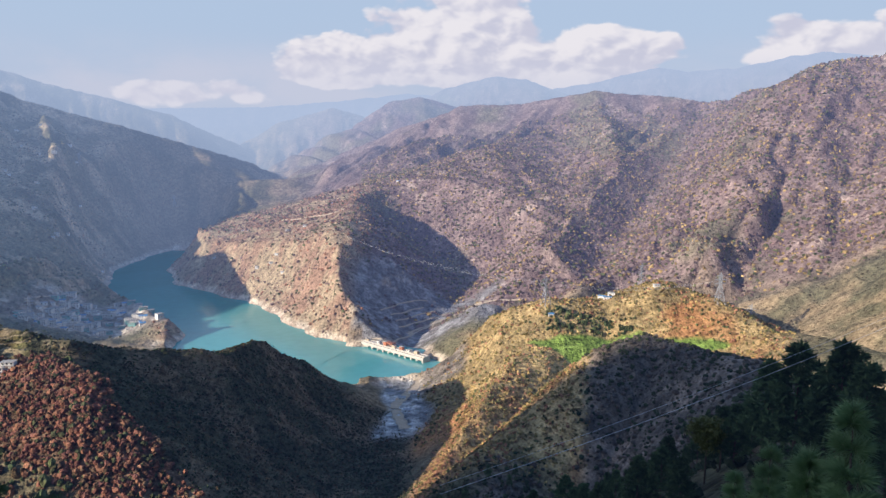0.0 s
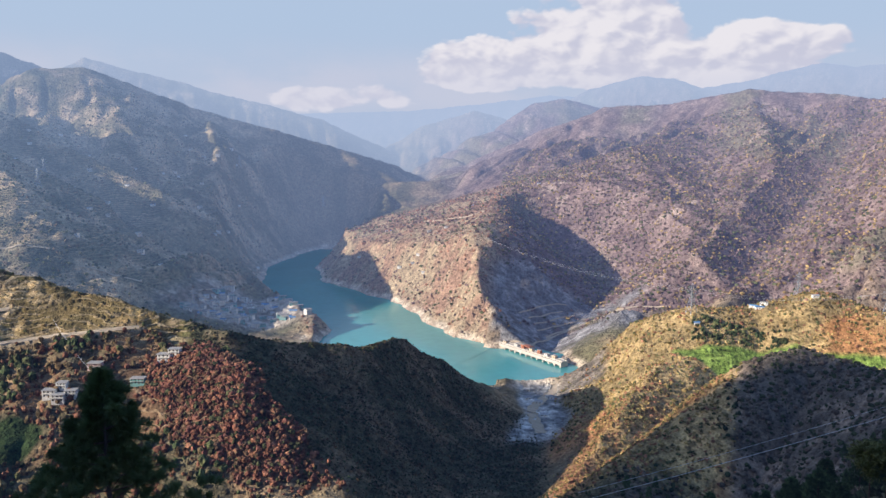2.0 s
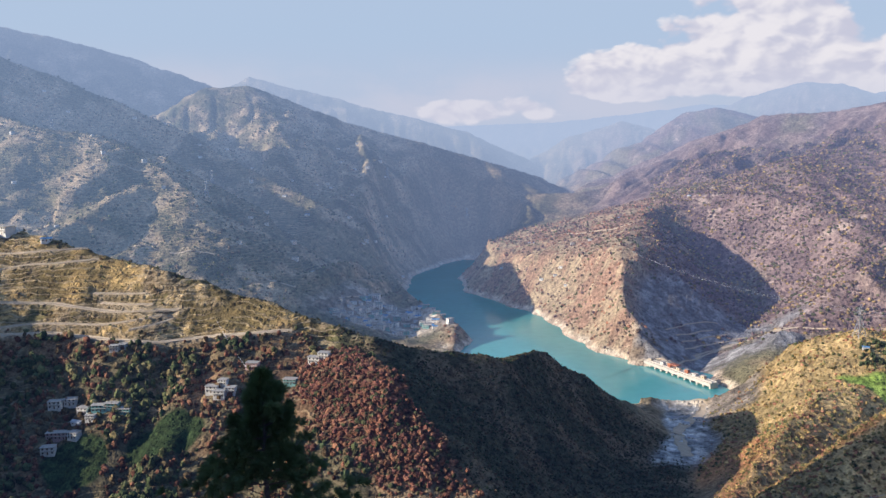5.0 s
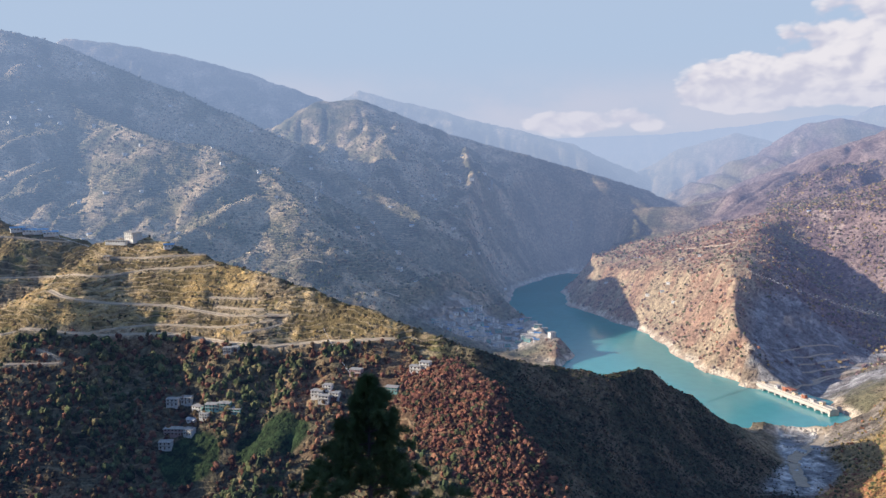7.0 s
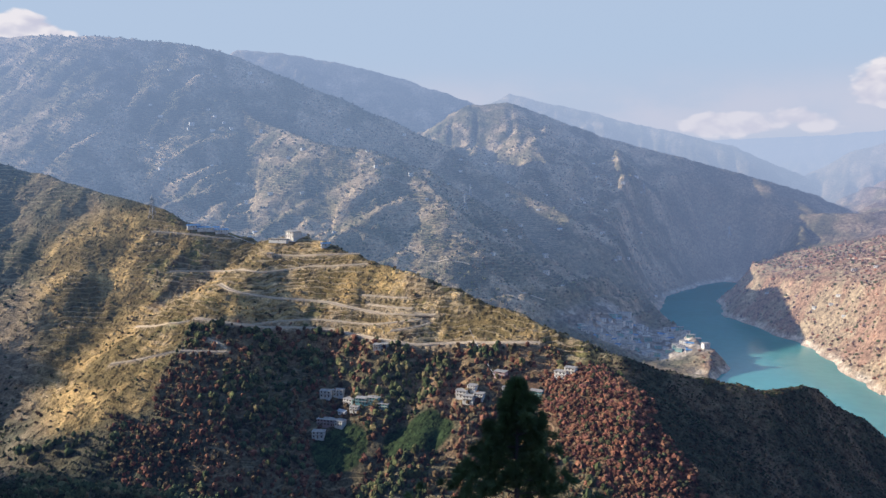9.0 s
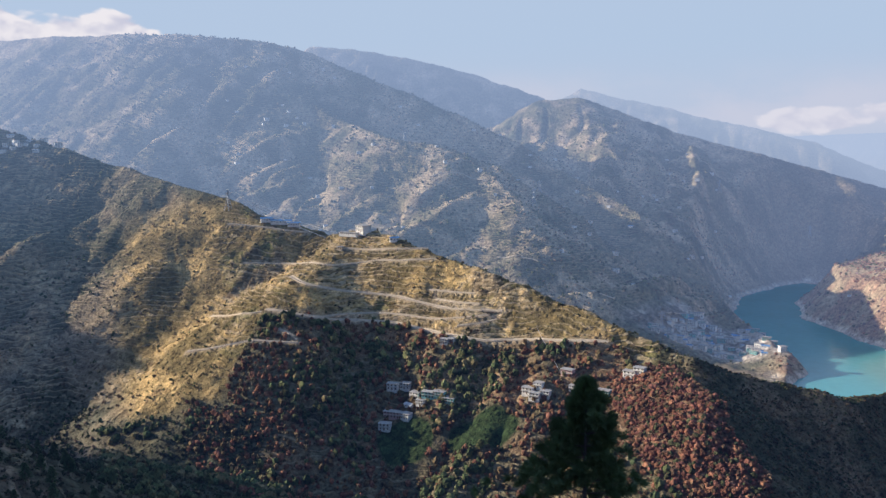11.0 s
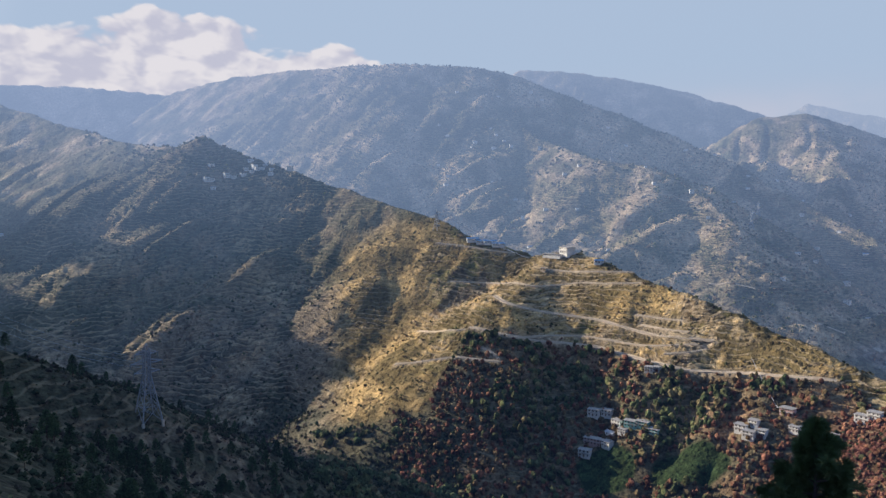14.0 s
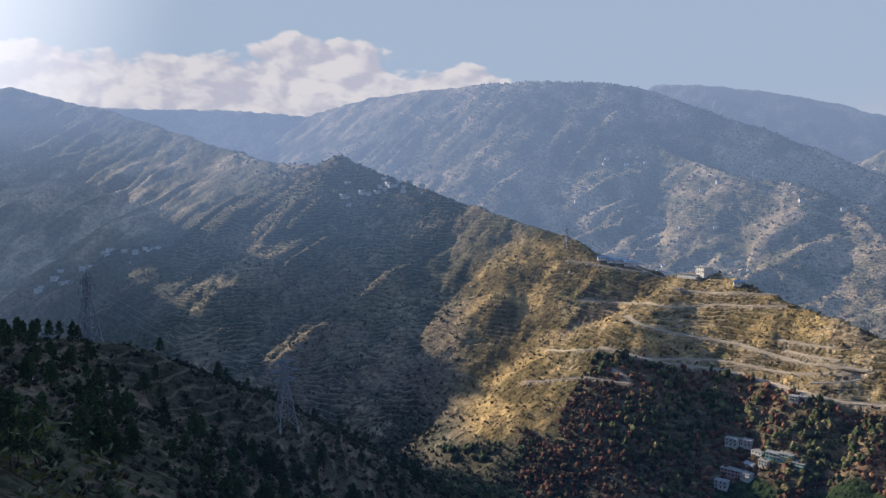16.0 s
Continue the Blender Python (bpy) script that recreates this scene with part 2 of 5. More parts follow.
def grid_noise(x, y, seed):
    """Smooth noise from -1 to 1 on arrays."""
    xi, yi = np.floor(x), np.floor(y)
    fx, fy = x - xi, y - yi
    fx, fy = fx * fx * fx * (fx * (fx * 6 - 15) + 10), fy * fy * fy * (fy * (fy * 6 - 15) + 10)
    xi, yi = xi.astype(np.int64), yi.astype(np.int64)

    def rnd(a, b):
        n = (a * 374761393 + b * 668265263 + seed * 2147483647) & 0xFFFFFFFF
        n = ((n ^ (n >> 13)) * 1274126177) & 0xFFFFFFFF
        return ((n ^ (n >> 16)) & 0xFFFF) / 32767.5 - 1.0

    a, b, c, d = rnd(xi, yi), rnd(xi + 1, yi), rnd(xi, yi + 1), rnd(xi + 1, yi + 1)
    return (a + (b - a) * fx) * (1 - fy) + (c + (d - c) * fx) * fy


def fbm(x, y, seed, octaves=4):
    total, amp = 0.0, 1.0
    for o in range(octaves):
        total = total + amp * grid_noise(x * 2 ** o, y * 2 ** o, seed + o)
        amp *= 0.5
    return total / 2.0


def chain(x, y, pts):
    """Distance to a chain of (x, y, value), and the value at the nearest place."""
    best, val = np.full(x.shape, 1e9), np.zeros(x.shape)
    for (ax, ay, az), (bx, by, bz) in zip(pts, pts[1:]):
        lx, ly = bx - ax, by - ay
        t = np.clip(((x - ax) * lx + (y - ay) * ly) / (lx * lx + ly * ly), 0, 1)
        d = np.hypot(x - ax - t * lx, y - ay - t * ly)
        near = d < best
        best, val = np.where(near, d, best), np.where(near, az + t * (bz - az), val)
    return best, val


def polar(rows):
    return [(*bearing(a, d).xy, v) for a, d, v in rows]


CRESTS = {name: (fall, gully, polar(rows)) for name, (fall, gully, rows) in RIDGES.items()}
LAKE_XY, BED_XY, BOWL_XY, TRIB_XY = polar(LAKE), polar(BED), polar(BOWL), polar(TRIB)


def ramp(v, lo, hi):
    """From 0 at lo to 1 at hi, smoothly."""
    v = np.clip((v - lo) / (hi - lo), 0, 1)
    return v * v * (3 - 2 * v)


def zone(az, r, a0, a1, d0, d1, sa=2.0, sd=50.0):
    """1 inside a stretch of bearings and distances, fading to 0 round it."""
    return ramp(az, a0 - sa, a0 + sa) * (1 - ramp(az, a1 - sa, a1 + sa)) * ramp(r, d0 - sd, d0 + sd) * (1 - ramp(r, d1 - sd, d1 + sd))


LOW_ROAD = [(-70.0, 770), (-66.0, 745), (-61.5, 735), (-58.21, 842), (-55.87, 825), (-54.28, 822), (-51.03, 837), (-47.7, 820), (-43.45, 776), (-39.16, 766), (-35.72, 750), (-32.53, 745), (-27.0, 690)]


def road_line(az):
    """How far off the lower hill road runs at a bearing."""
    return np.interp(az, [a for a, _ in LOW_ROAD], [d for _, d in LOW_ROAD])


def terraced(az, r):
    on_hill = zone(az, r, -62, -28, 600, 1080) * ramp(r - road_line(az), -10, 10)
    return np.maximum(on_hill, np.maximum(zone(az, r, -90, -64, 850, 1470) * 0.9, zone(az, r, -70, -30, 1450, 2300) * 0.8))


def terrace_rule(x, y):
    return 7.5 + 2.0 * grid_noise(x / 180, y / 180, 61), 0.4 * grid_noise(x / 70, y / 70, 62)


def terrace_patch(x, y):
    return np.clip(0.5 + 1.2 * fbm(x / 110, y / 110, 63, 3), 0, 1)


def open_height(x, y):
    """The land's height at arrays of places, before the hill roads are cut."""
    x, y = np.asarray(x, float), np.asarray(y, float)
    r = np.hypot(x, y)
    wx = x + 18 * np.clip((r - 420) / 400, 0.1, 1) * fbm(x / 130, y / 130, 11, 4)
    wy = y + 18 * np.clip((r - 420) / 400, 0.1, 1) * fbm(x / 130, y / 130, 23, 4)
    h = np.full(x.shape, 8.0) + 10 * fbm(x / 200, y / 200, 5, 3)
    for i, (fall, gully, pts) in enumerate(CRESTS.values()):
        top = max(p[2] for p in pts)
        soft_top = 30.0 if top < 300 and fall > 0.5 else 6.0
        reach = (top + 30) / fall * 1.3
        xs, ys = [p[0] for p in pts], [p[1] for p in pts]
        m = (x > min(xs) - reach) & (x < max(xs) + reach) & (y > min(ys) - reach) & (y < max(ys) + reach)
        if not m.any():
            continue
        px, py = wx[m], wy[m]
        best, d_at = np.full(px.shape, -1e9), np.zeros(px.shape)
        for (ax, ay, az), (bx, by, bz) in zip(pts, pts[1:]):
            lx, ly = bx - ax, by - ay
            long = math.hypot(lx, ly)
            t = np.clip(((px - ax) * lx + (py - ay) * ly) / (long * long), 0, 1)
            d = np.hypot(px - ax - t * lx, py - ay - t * ly)
            v = az + t * (bz - az) - fall * 4000 * np.log1p((np.hypot(d, soft_top) - soft_top) / 4000)
            up = v > best
            best = np.where(up, v, best)
            d_at = np.where(up, d, d_at)
        lx, ly = pts[-1][0] - pts[0][0], pts[-1][1] - pts[0][1]
        s_at = ((px - pts[0][0]) * lx + (py - pts[0][1]) * ly) / math.hypot(lx, ly)
        ribs = np.abs(grid_noise(s_at / 95 + 0.35 * grid_noise(d_at / 60, s_at / 200, 70 + i), d_at / 420, 40 + i)) + 0.5 * np.abs(grid_noise(s_at / 37, d_at / 160, 90 + i))
        best = best - gully * np.minimum(d_at, 110 if fall > 0.65 else 260) * (0.75 - ribs)
        a = h[m]
        h[m] = np.maximum(a, best) + np.maximum(9 - np.abs(a - best), 0) ** 2 / 36
    h = h + np.clip((r - 30) / 500, 0, 1) * (5 * fbm(x / 60, y / 60, 3, 4) + 3.0 * (0.4 - np.abs(grid_noise(x / 28, y / 28, 6))) + 1.6 * fbm(x / 9, y / 9, 8, 2))
    h = h + np.clip(r / 60, 0, 1) * 0.35 * fbm(x / 3, y / 3, 9, 3)
    az = np.degrees(np.arctan2(x, y))
    steps_on = terraced(az, r)
    lot, shift = terrace_rule(x, y)
    q = h / lot + shift
    f = q - np.floor(q)
    stepped = (np.floor(q) + np.clip((f - 0.55) / 0.45, 0, 1) - shift) * lot
    h = h + (stepped - h) * steps_on * terrace_patch(x, y)
    for pts in (BOWL_XY, TRIB_XY):
        d, v = chain(x + 12 * fbm(x / 90, y / 90, 31, 3), y, pts)
        d = np.maximum(d - 10, 0)
        h = np.minimum(h, v + 0.5 * d + 0.0016 * d * d + 5 * np.abs(grid_noise(x / 45, y / 45, 33)))
    d, w = chain(x, y, LAKE_XY)
    d = d + 14 * fbm(x / 60, y / 60, 77, 3)
    d = np.maximum(d - w + 8, 0)
    h = np.minimum(h, -9 + 0.8 * d + 0.004 * d * d)
    for pts, wide in ((BED_XY, 26),):
        d, v = chain(x, y, pts)
        d = np.maximum(d - wide + 8 * fbm(x / 40, y / 40, 78, 2), 0)
        h = np.minimum(h, v + 0.5 * d + 0.003 * d * d + 1.2 * fbm(x / 12, y / 12, 79, 2))
    return h


HILL_ROADS = (
    [(-56.3, 905), (-55.5, 884), (-54.22, 874), (-51.8, 874), (-49.33, 865), (-46.82, 842), (-43.43, 814), (-40.44, 803)],
    [(-54.28, 825), (-51.02, 848), (-47.68, 831), (-44.29, 806), (-40.87, 800)],
    [(-58.21, 842), (-55.87, 825), (-54.28, 822), (-51.03, 837), (-47.7, 820), (-43.45, 776), (-39.16, 766), (-35.72, 750), (-32.53, 745)],
    [(-59.62, 981), (-56.55, 972), (-53.77, 920), (-50.93, 923), (-47.61, 898), (-45.51, 889)],
    [(-52.61, 955), (-50.91, 942), (-49.26, 926), (-46.1, 912)],
    [(-60.62, 1051), (-58.38, 1033), (-56.47, 1019), (-54.9, 1012)],
    [(-58.05, 820), (-56.9, 803), (-55.94, 787)],
    [(-62.0, 908), (-59.76, 851), (-58.4, 845)],
    [(-63.76, 828), (-61.73, 811), (-59.44, 803)],
    [(-45.97, 854), (-44.27, 842), (-42.57, 831)],
    [(-45.55, 842), (-43.85, 825), (-42.15, 814)],
    [(-43.87, 790), (-42.16, 790), (-40.87, 798)],
    [(-59.06, 798), (-57.52, 790), (-55.94, 784)],
)


def smooth_line(rows, step=6.0):
    pts = [bearing(a, d) for a, d in rows]
    out = []
    for i in range(len(pts) - 1):
        p0, p1, p2, p3 = pts[max(i - 1, 0)], pts[i], pts[i + 1], pts[min(i + 2, len(pts) - 1)]
        n = max(2, int((p2 - p1).length / step))
        for k in range(n):
            t = k / n
            out.append(0.5 * (2 * p1 + (p2 - p0) * t + (2 * p0 - 5 * p1 + 4 * p2 - p3) * t * t + (3 * p1 - p0 - 3 * p2 + p3) * t ** 3))
    return out + [pts[-1]]


def road_heights(pts, even=9):
    zs = open_height(np.array([p.x for p in pts]), np.array([p.y for p in pts]))
    return np.convolve(np.pad(zs, even // 2, mode="edge"), np.ones(even) / even, mode="valid")


ROAD_BEDS = []
for i, rows in enumerate(HILL_ROADS):
    pts = smooth_line(rows, 8.0)
    ROAD_BEDS.append((3.4 if i in (0, 2) else 2.4, [(p.x, p.y, z) for p, z in zip(pts, road_heights(pts, 7))]))


def height(x, y):
    """The land's height at arrays of places."""
    x, y = np.asarray(x, float), np.asarray(y, float)
    h = open_height(x, y)
    for half, pts in ROAD_BEDS:
        xs, ys = [p[0] for p in pts], [p[1] for p in pts]
        m = (x > min(xs) - 12) & (x < max(xs) + 12) & (y > min(ys) - 12) & (y < max(ys) + 12)
        if m.any():
            d, z = chain(x[m], y[m], pts)
            h[m] = h[m] + (z - h[m]) * (1 - ramp(d, half, half + 3))
    return h


def ground_at(az, d):
    x, y = bearing(az, d).xy
    return float(height(np.array([x]), np.array([y]))[0])


# ================= materials =================
def node_tools(m):
    nt = m.node_tree
    nodes, links = nt.nodes, nt.links

    def put(sock, v):
        if isinstance(v, (int, float)):
            sock.default_value = v
        elif isinstance(v, tuple):
            sock.default_value = v if len(v) == len(sock.default_value) else (*v, 1)
        else:
            links.new(v, sock)

    def mth(op, *args):
        n = nodes.new("ShaderNodeMath")
        n.operation = op
        for i, v in enumerate(args):
            put(n.inputs[i], v)
        return n.outputs[0]

    def mix(fac, one, two, how="MIX"):
        n = nodes.new("ShaderNodeMix")
        n.data_type, n.blend_type = "RGBA", how
        put(n.inputs[0], fac), put(n.inputs[6], one), put(n.inputs[7], two)
        return n.outputs[2]

    def nse(scale, detail=4.0, rough=0.55, vec=None):
        n = nodes.new("ShaderNodeTexNoise")
        links.new(vec if vec is not None else place(), n.inputs["Vector"])
        n.inputs["Scale"].default_value, n.inputs["Detail"].default_value, n.inputs["Roughness"].default_value = scale, detail, rough
        return n.outputs[0]

    def place():
        n = nodes.get("where") or nodes.new("ShaderNodeTexCoord")
        n.name = "where"
        return n.outputs["Object"]

    def rng(v, lo, hi, a=0.0, b=1.0):
        n = nodes.new("ShaderNodeMapRange")
        put(n.inputs[0], v)
        n.inputs[1].default_value, n.inputs[2].default_value, n.inputs[3].default_value, n.inputs[4].default_value = lo, hi, a, b
        return n.outputs[0]

    return nodes, links, put, mth, mix, nse, rng


def material(name, base=(0.2, 0.2, 0.2), rough=0.9, metal=0.0, spread=0.25, scale=1.0, bump=0.3, random=0.0, attr=""):
    """A plain weathered surface: grain at two scales, with a fine relief. attr: a colour attribute that gives the base colour."""
    m = bpy.data.materials.new(name)
    m.use_nodes = True
    nodes, links, put, mth, mix, nse, rng = node_tools(m)
    b = nodes["Principled BSDF"]
    col = (*base, 1)
    if attr:
        at = nodes.new("ShaderNodeAttribute")
        at.attribute_name = attr
        col = at.outputs["Color"]
    n1, n2 = nse(0.35 * scale, 3), nse(3.0 * scale, 5)
    k = mth("MULTIPLY", rng(n1, 0.3, 0.7, 1 - spread, 1 + spread), rng(n2, 0.3, 0.7, 1 - spread, 1 + spread))
    if random:
        info = nodes.new("ShaderNodeObjectInfo")
        k = mth("MULTIPLY", k, rng(info.outputs["Random"], 0, 1, 1 - random, 1 + random))
    grey = nodes.new("ShaderNodeCombineColor")
    for i in range(3):
        links.new(k, grey.inputs[i])
    put(b.inputs["Base Color"], mix(1.0, col, grey.outputs[0], "MULTIPLY"))
    put(b.inputs["Roughness"], rough)
    put(b.inputs["Metallic"], metal)
    put(b.inputs["Specular IOR Level"], 0.15 if rough > 0.7 else 0.5)
    if bump:
        bp = nodes.new("ShaderNodeBump")
        bp.inputs["Strength"].default_value = bump
        bp.inputs["Distance"].default_value = 0.3 / scale
        links.new(n2, bp.inputs["Height"])
        links.new(bp.outputs[0], b.inputs["Normal"])
    return m


def add_haze_glow(m):
    """Haze over the valley, put into the material as emission that grows with distance."""
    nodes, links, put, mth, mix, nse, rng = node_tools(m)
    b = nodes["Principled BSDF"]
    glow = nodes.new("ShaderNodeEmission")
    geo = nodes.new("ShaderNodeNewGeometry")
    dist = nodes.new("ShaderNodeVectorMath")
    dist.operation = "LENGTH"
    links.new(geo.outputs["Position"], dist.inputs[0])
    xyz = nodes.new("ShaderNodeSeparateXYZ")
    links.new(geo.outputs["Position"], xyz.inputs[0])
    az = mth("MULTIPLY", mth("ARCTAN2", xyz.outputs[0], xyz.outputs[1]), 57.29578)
    sunward = rng(az, -4.0, -45.0, 0, 1)  # the haze emission is brighter towards the sun
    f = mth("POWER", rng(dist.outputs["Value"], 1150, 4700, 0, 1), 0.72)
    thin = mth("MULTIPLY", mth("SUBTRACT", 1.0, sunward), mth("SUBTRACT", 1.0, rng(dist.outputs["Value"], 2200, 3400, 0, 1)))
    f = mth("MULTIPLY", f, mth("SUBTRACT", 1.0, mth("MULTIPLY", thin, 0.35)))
    # more emission on the sunward side, and a thin veil on near land
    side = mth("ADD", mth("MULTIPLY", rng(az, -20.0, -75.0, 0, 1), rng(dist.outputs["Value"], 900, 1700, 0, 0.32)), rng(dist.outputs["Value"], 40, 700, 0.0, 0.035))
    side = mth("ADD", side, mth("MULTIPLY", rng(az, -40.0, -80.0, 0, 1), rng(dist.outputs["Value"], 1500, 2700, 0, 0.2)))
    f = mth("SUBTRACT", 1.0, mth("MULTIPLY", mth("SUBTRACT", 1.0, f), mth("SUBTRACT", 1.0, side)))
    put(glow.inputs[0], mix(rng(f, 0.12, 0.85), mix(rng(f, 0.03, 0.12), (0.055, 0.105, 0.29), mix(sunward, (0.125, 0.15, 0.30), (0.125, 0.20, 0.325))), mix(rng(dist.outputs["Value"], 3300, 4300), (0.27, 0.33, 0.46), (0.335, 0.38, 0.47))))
    # less haze emission low on the left, for the shaded air there
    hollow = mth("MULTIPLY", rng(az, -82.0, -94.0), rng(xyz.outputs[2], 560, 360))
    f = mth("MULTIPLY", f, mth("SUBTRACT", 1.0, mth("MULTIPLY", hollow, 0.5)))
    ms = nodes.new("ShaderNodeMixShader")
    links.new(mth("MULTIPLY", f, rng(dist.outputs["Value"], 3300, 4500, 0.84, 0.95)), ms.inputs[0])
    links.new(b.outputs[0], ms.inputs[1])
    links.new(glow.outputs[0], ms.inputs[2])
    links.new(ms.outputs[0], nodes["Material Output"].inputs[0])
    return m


def land_material(name, far=False, attr="cover"):
    m = bpy.data.materials.new(name)
    m.use_nodes = True
    nodes, links, put, mth, mix, nse, rng = node_tools(m)
    b = nodes["Principled BSDF"]
    at = nodes.new("ShaderNodeAttribute")
    at.attribute_name = attr
    n1, n2, n3 = nse(0.02, 5, 0.6), nse(0.11, 4, 0.6), nse(0.6, 5, 0.65)
    k = mth("MULTIPLY", rng(n1, 0.3, 0.7, 0.8, 1.2), mth("MULTIPLY", rng(n2, 0.32, 0.68, 0.6, 1.4), rng(n3, 0.3, 0.7, 0.6, 1.45)))
    tufts = []
    for size in (0.17, 0.42):  # low tufts and bushes too small to stand singly
        v = nodes.new("ShaderNodeTexVoronoi")
        links.new(nodes["where"].outputs["Object"], v.inputs["Vector"])
        v.inputs["Scale"].default_value, v.inputs["Randomness"].default_value = size, 1.0
        grey_v = nodes.new("ShaderNodeSeparateColor")
        links.new(v.outputs["Color"], grey_v.inputs[0])
        body = rng(v.outputs["Distance"], 0.5, 0.22, 0, 1)
        some = rng(grey_v.outputs[0], 0.25, 0.6, 0, 1)
        tufts.append(mth("MULTIPLY", body, some))
        k = mth("MULTIPLY", k, mth("SUBTRACT", 1.0, mth("MULTIPLY", tufts[-1], rng(grey_v.outputs[1], 0, 1, 0.12, 0.5))))
    k = mth("MULTIPLY", k, 1.4)
    relief = mth("ADD", mth("MULTIPLY", tufts[0], 1.0), mth("ADD", mth("MULTIPLY", tufts[1], 0.45), mth("MULTIPLY", n3, 0.5)))
    grey = nodes.new("ShaderNodeCombineColor")
    for i in range(3):
        links.new(k, grey.inputs[i])
    soil = mix(1.0, at.outputs["Color"], grey.outputs[0], "MULTIPLY")
    if attr == "cover":  # the narrow straw-coloured fields of the terraces
        high = nodes.new("ShaderNodeSeparateXYZ")
        links.new(nodes["where"].outputs["Object"], high.inputs[0])
        level = mth("FRACT", mth("ADD", mth("DIVIDE", high.outputs[2], 5.2), mth("MULTIPLY", nse(0.012, 4, 0.6), 7.0)))
        field = mth("MULTIPLY", rng(level, 0.0, 0.06), rng(level, 0.30, 0.22))
        # the terrace riser's shade, put into the colour as a dark olive band
        riser_shade = mth("MULTIPLY", rng(level, 0.30, 0.36), rng(level, 0.62, 0.5))
        some = mth("MULTIPLY", at.outputs["Alpha"], rng(nse(0.022, 5, 0.6), 0.36, 0.5))
        relief = mth("ADD", relief, mth("MULTIPLY", mth("MULTIPLY", field, some), 1.2))
        soil = mix(mth("MULTIPLY", mth("MULTIPLY", field, some), 0.95), soil, mix(n2, (0.44, 0.33, 0.18), (0.64, 0.51, 0.33)))
        soil = mix(mth("MULTIPLY", mth("MULTIPLY", riser_shade, some), 0.55), soil, (0.05, 0.05, 0.025))
    put(b.inputs["Base Color"], soil)
    put(b.inputs["Roughness"], 1.0)
    put(b.inputs["Specular IOR Level"], 0.1)
    bp = nodes.new("ShaderNodeBump")
    bp.inputs["Strength"].default_value, bp.inputs["Distance"].default_value = 0.9, 2.2
    links.new(relief, bp.inputs["Height"])
    links.new(bp.outputs[0], b.inputs["Normal"])
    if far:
        add_haze_glow(m)
    return m


FAR = 700.0  # from here on the land is the distance, across the valley
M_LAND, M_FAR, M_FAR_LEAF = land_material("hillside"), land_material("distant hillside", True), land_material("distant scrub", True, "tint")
M_CONCRETE = material("concrete", (0.52, 0.48, 0.42), 0.85, spread=0.12, scale=0.5)
M_LEAF = material("scrub leaves", rough=0.8, spread=0.25, scale=0.4, bump=0.0, attr="tint")
M_WATER = material("reservoir water", (0.10, 0.37, 0.38), 0.16, spread=0.05, scale=0.02, bump=0.02)


# ================= the land =================
def blend(one, two, k):
    return one + (np.asarray(two) - one) * k[:, None]


def patch_mask(x, y, az, d, long, deep, ragged=0.25, tilt=0.12):
    """1 on a plot of land at a bearing and distance, with its half length and half depth."""
    fx, fy = bearing(az, d).xy
    a = radians(az)
    u, v = (x - fx) * math.cos(a) - (y - fy) * math.sin(a), (x - fx) * math.sin(a) + (y - fy) * math.cos(a)
    return 1 - ramp((u / long) ** 2 + ((v + tilt * u) / deep) ** 2 + ragged * fbm(x / 25, y / 25, 55, 2), 0.85, 1.1)


def field_mask(x, y):
    """The terraced crop below the hilltop: a wedge that narrows down the slope, and a strip behind the knoll."""
    az, r = np.degrees(np.arctan2(x, y)) + 0.15 * fbm(x / 20, y / 20, 55, 2), np.hypot(x, y) + 4 * fbm(x / 25, y / 25, 56, 2)
    top = np.interp(az, [6.6, 9.4, 12.0, 15.2], [966, 980, 1000, 1010])
    foot = np.interp(az, [6.6, 8.8, 10.8, 15.2], [962, 948, 922, 960])
    wedge = ramp(r, foot - 3, foot + 3) * (1 - ramp(r, top - 3, top + 3)) * ramp(az, 6.4, 7.0) * (1 - ramp(az, 14.8, 15.4))
    return np.maximum(wedge, patch_mask(x, y, 18.2, 985, 52, 10, 0.15, 0.0))


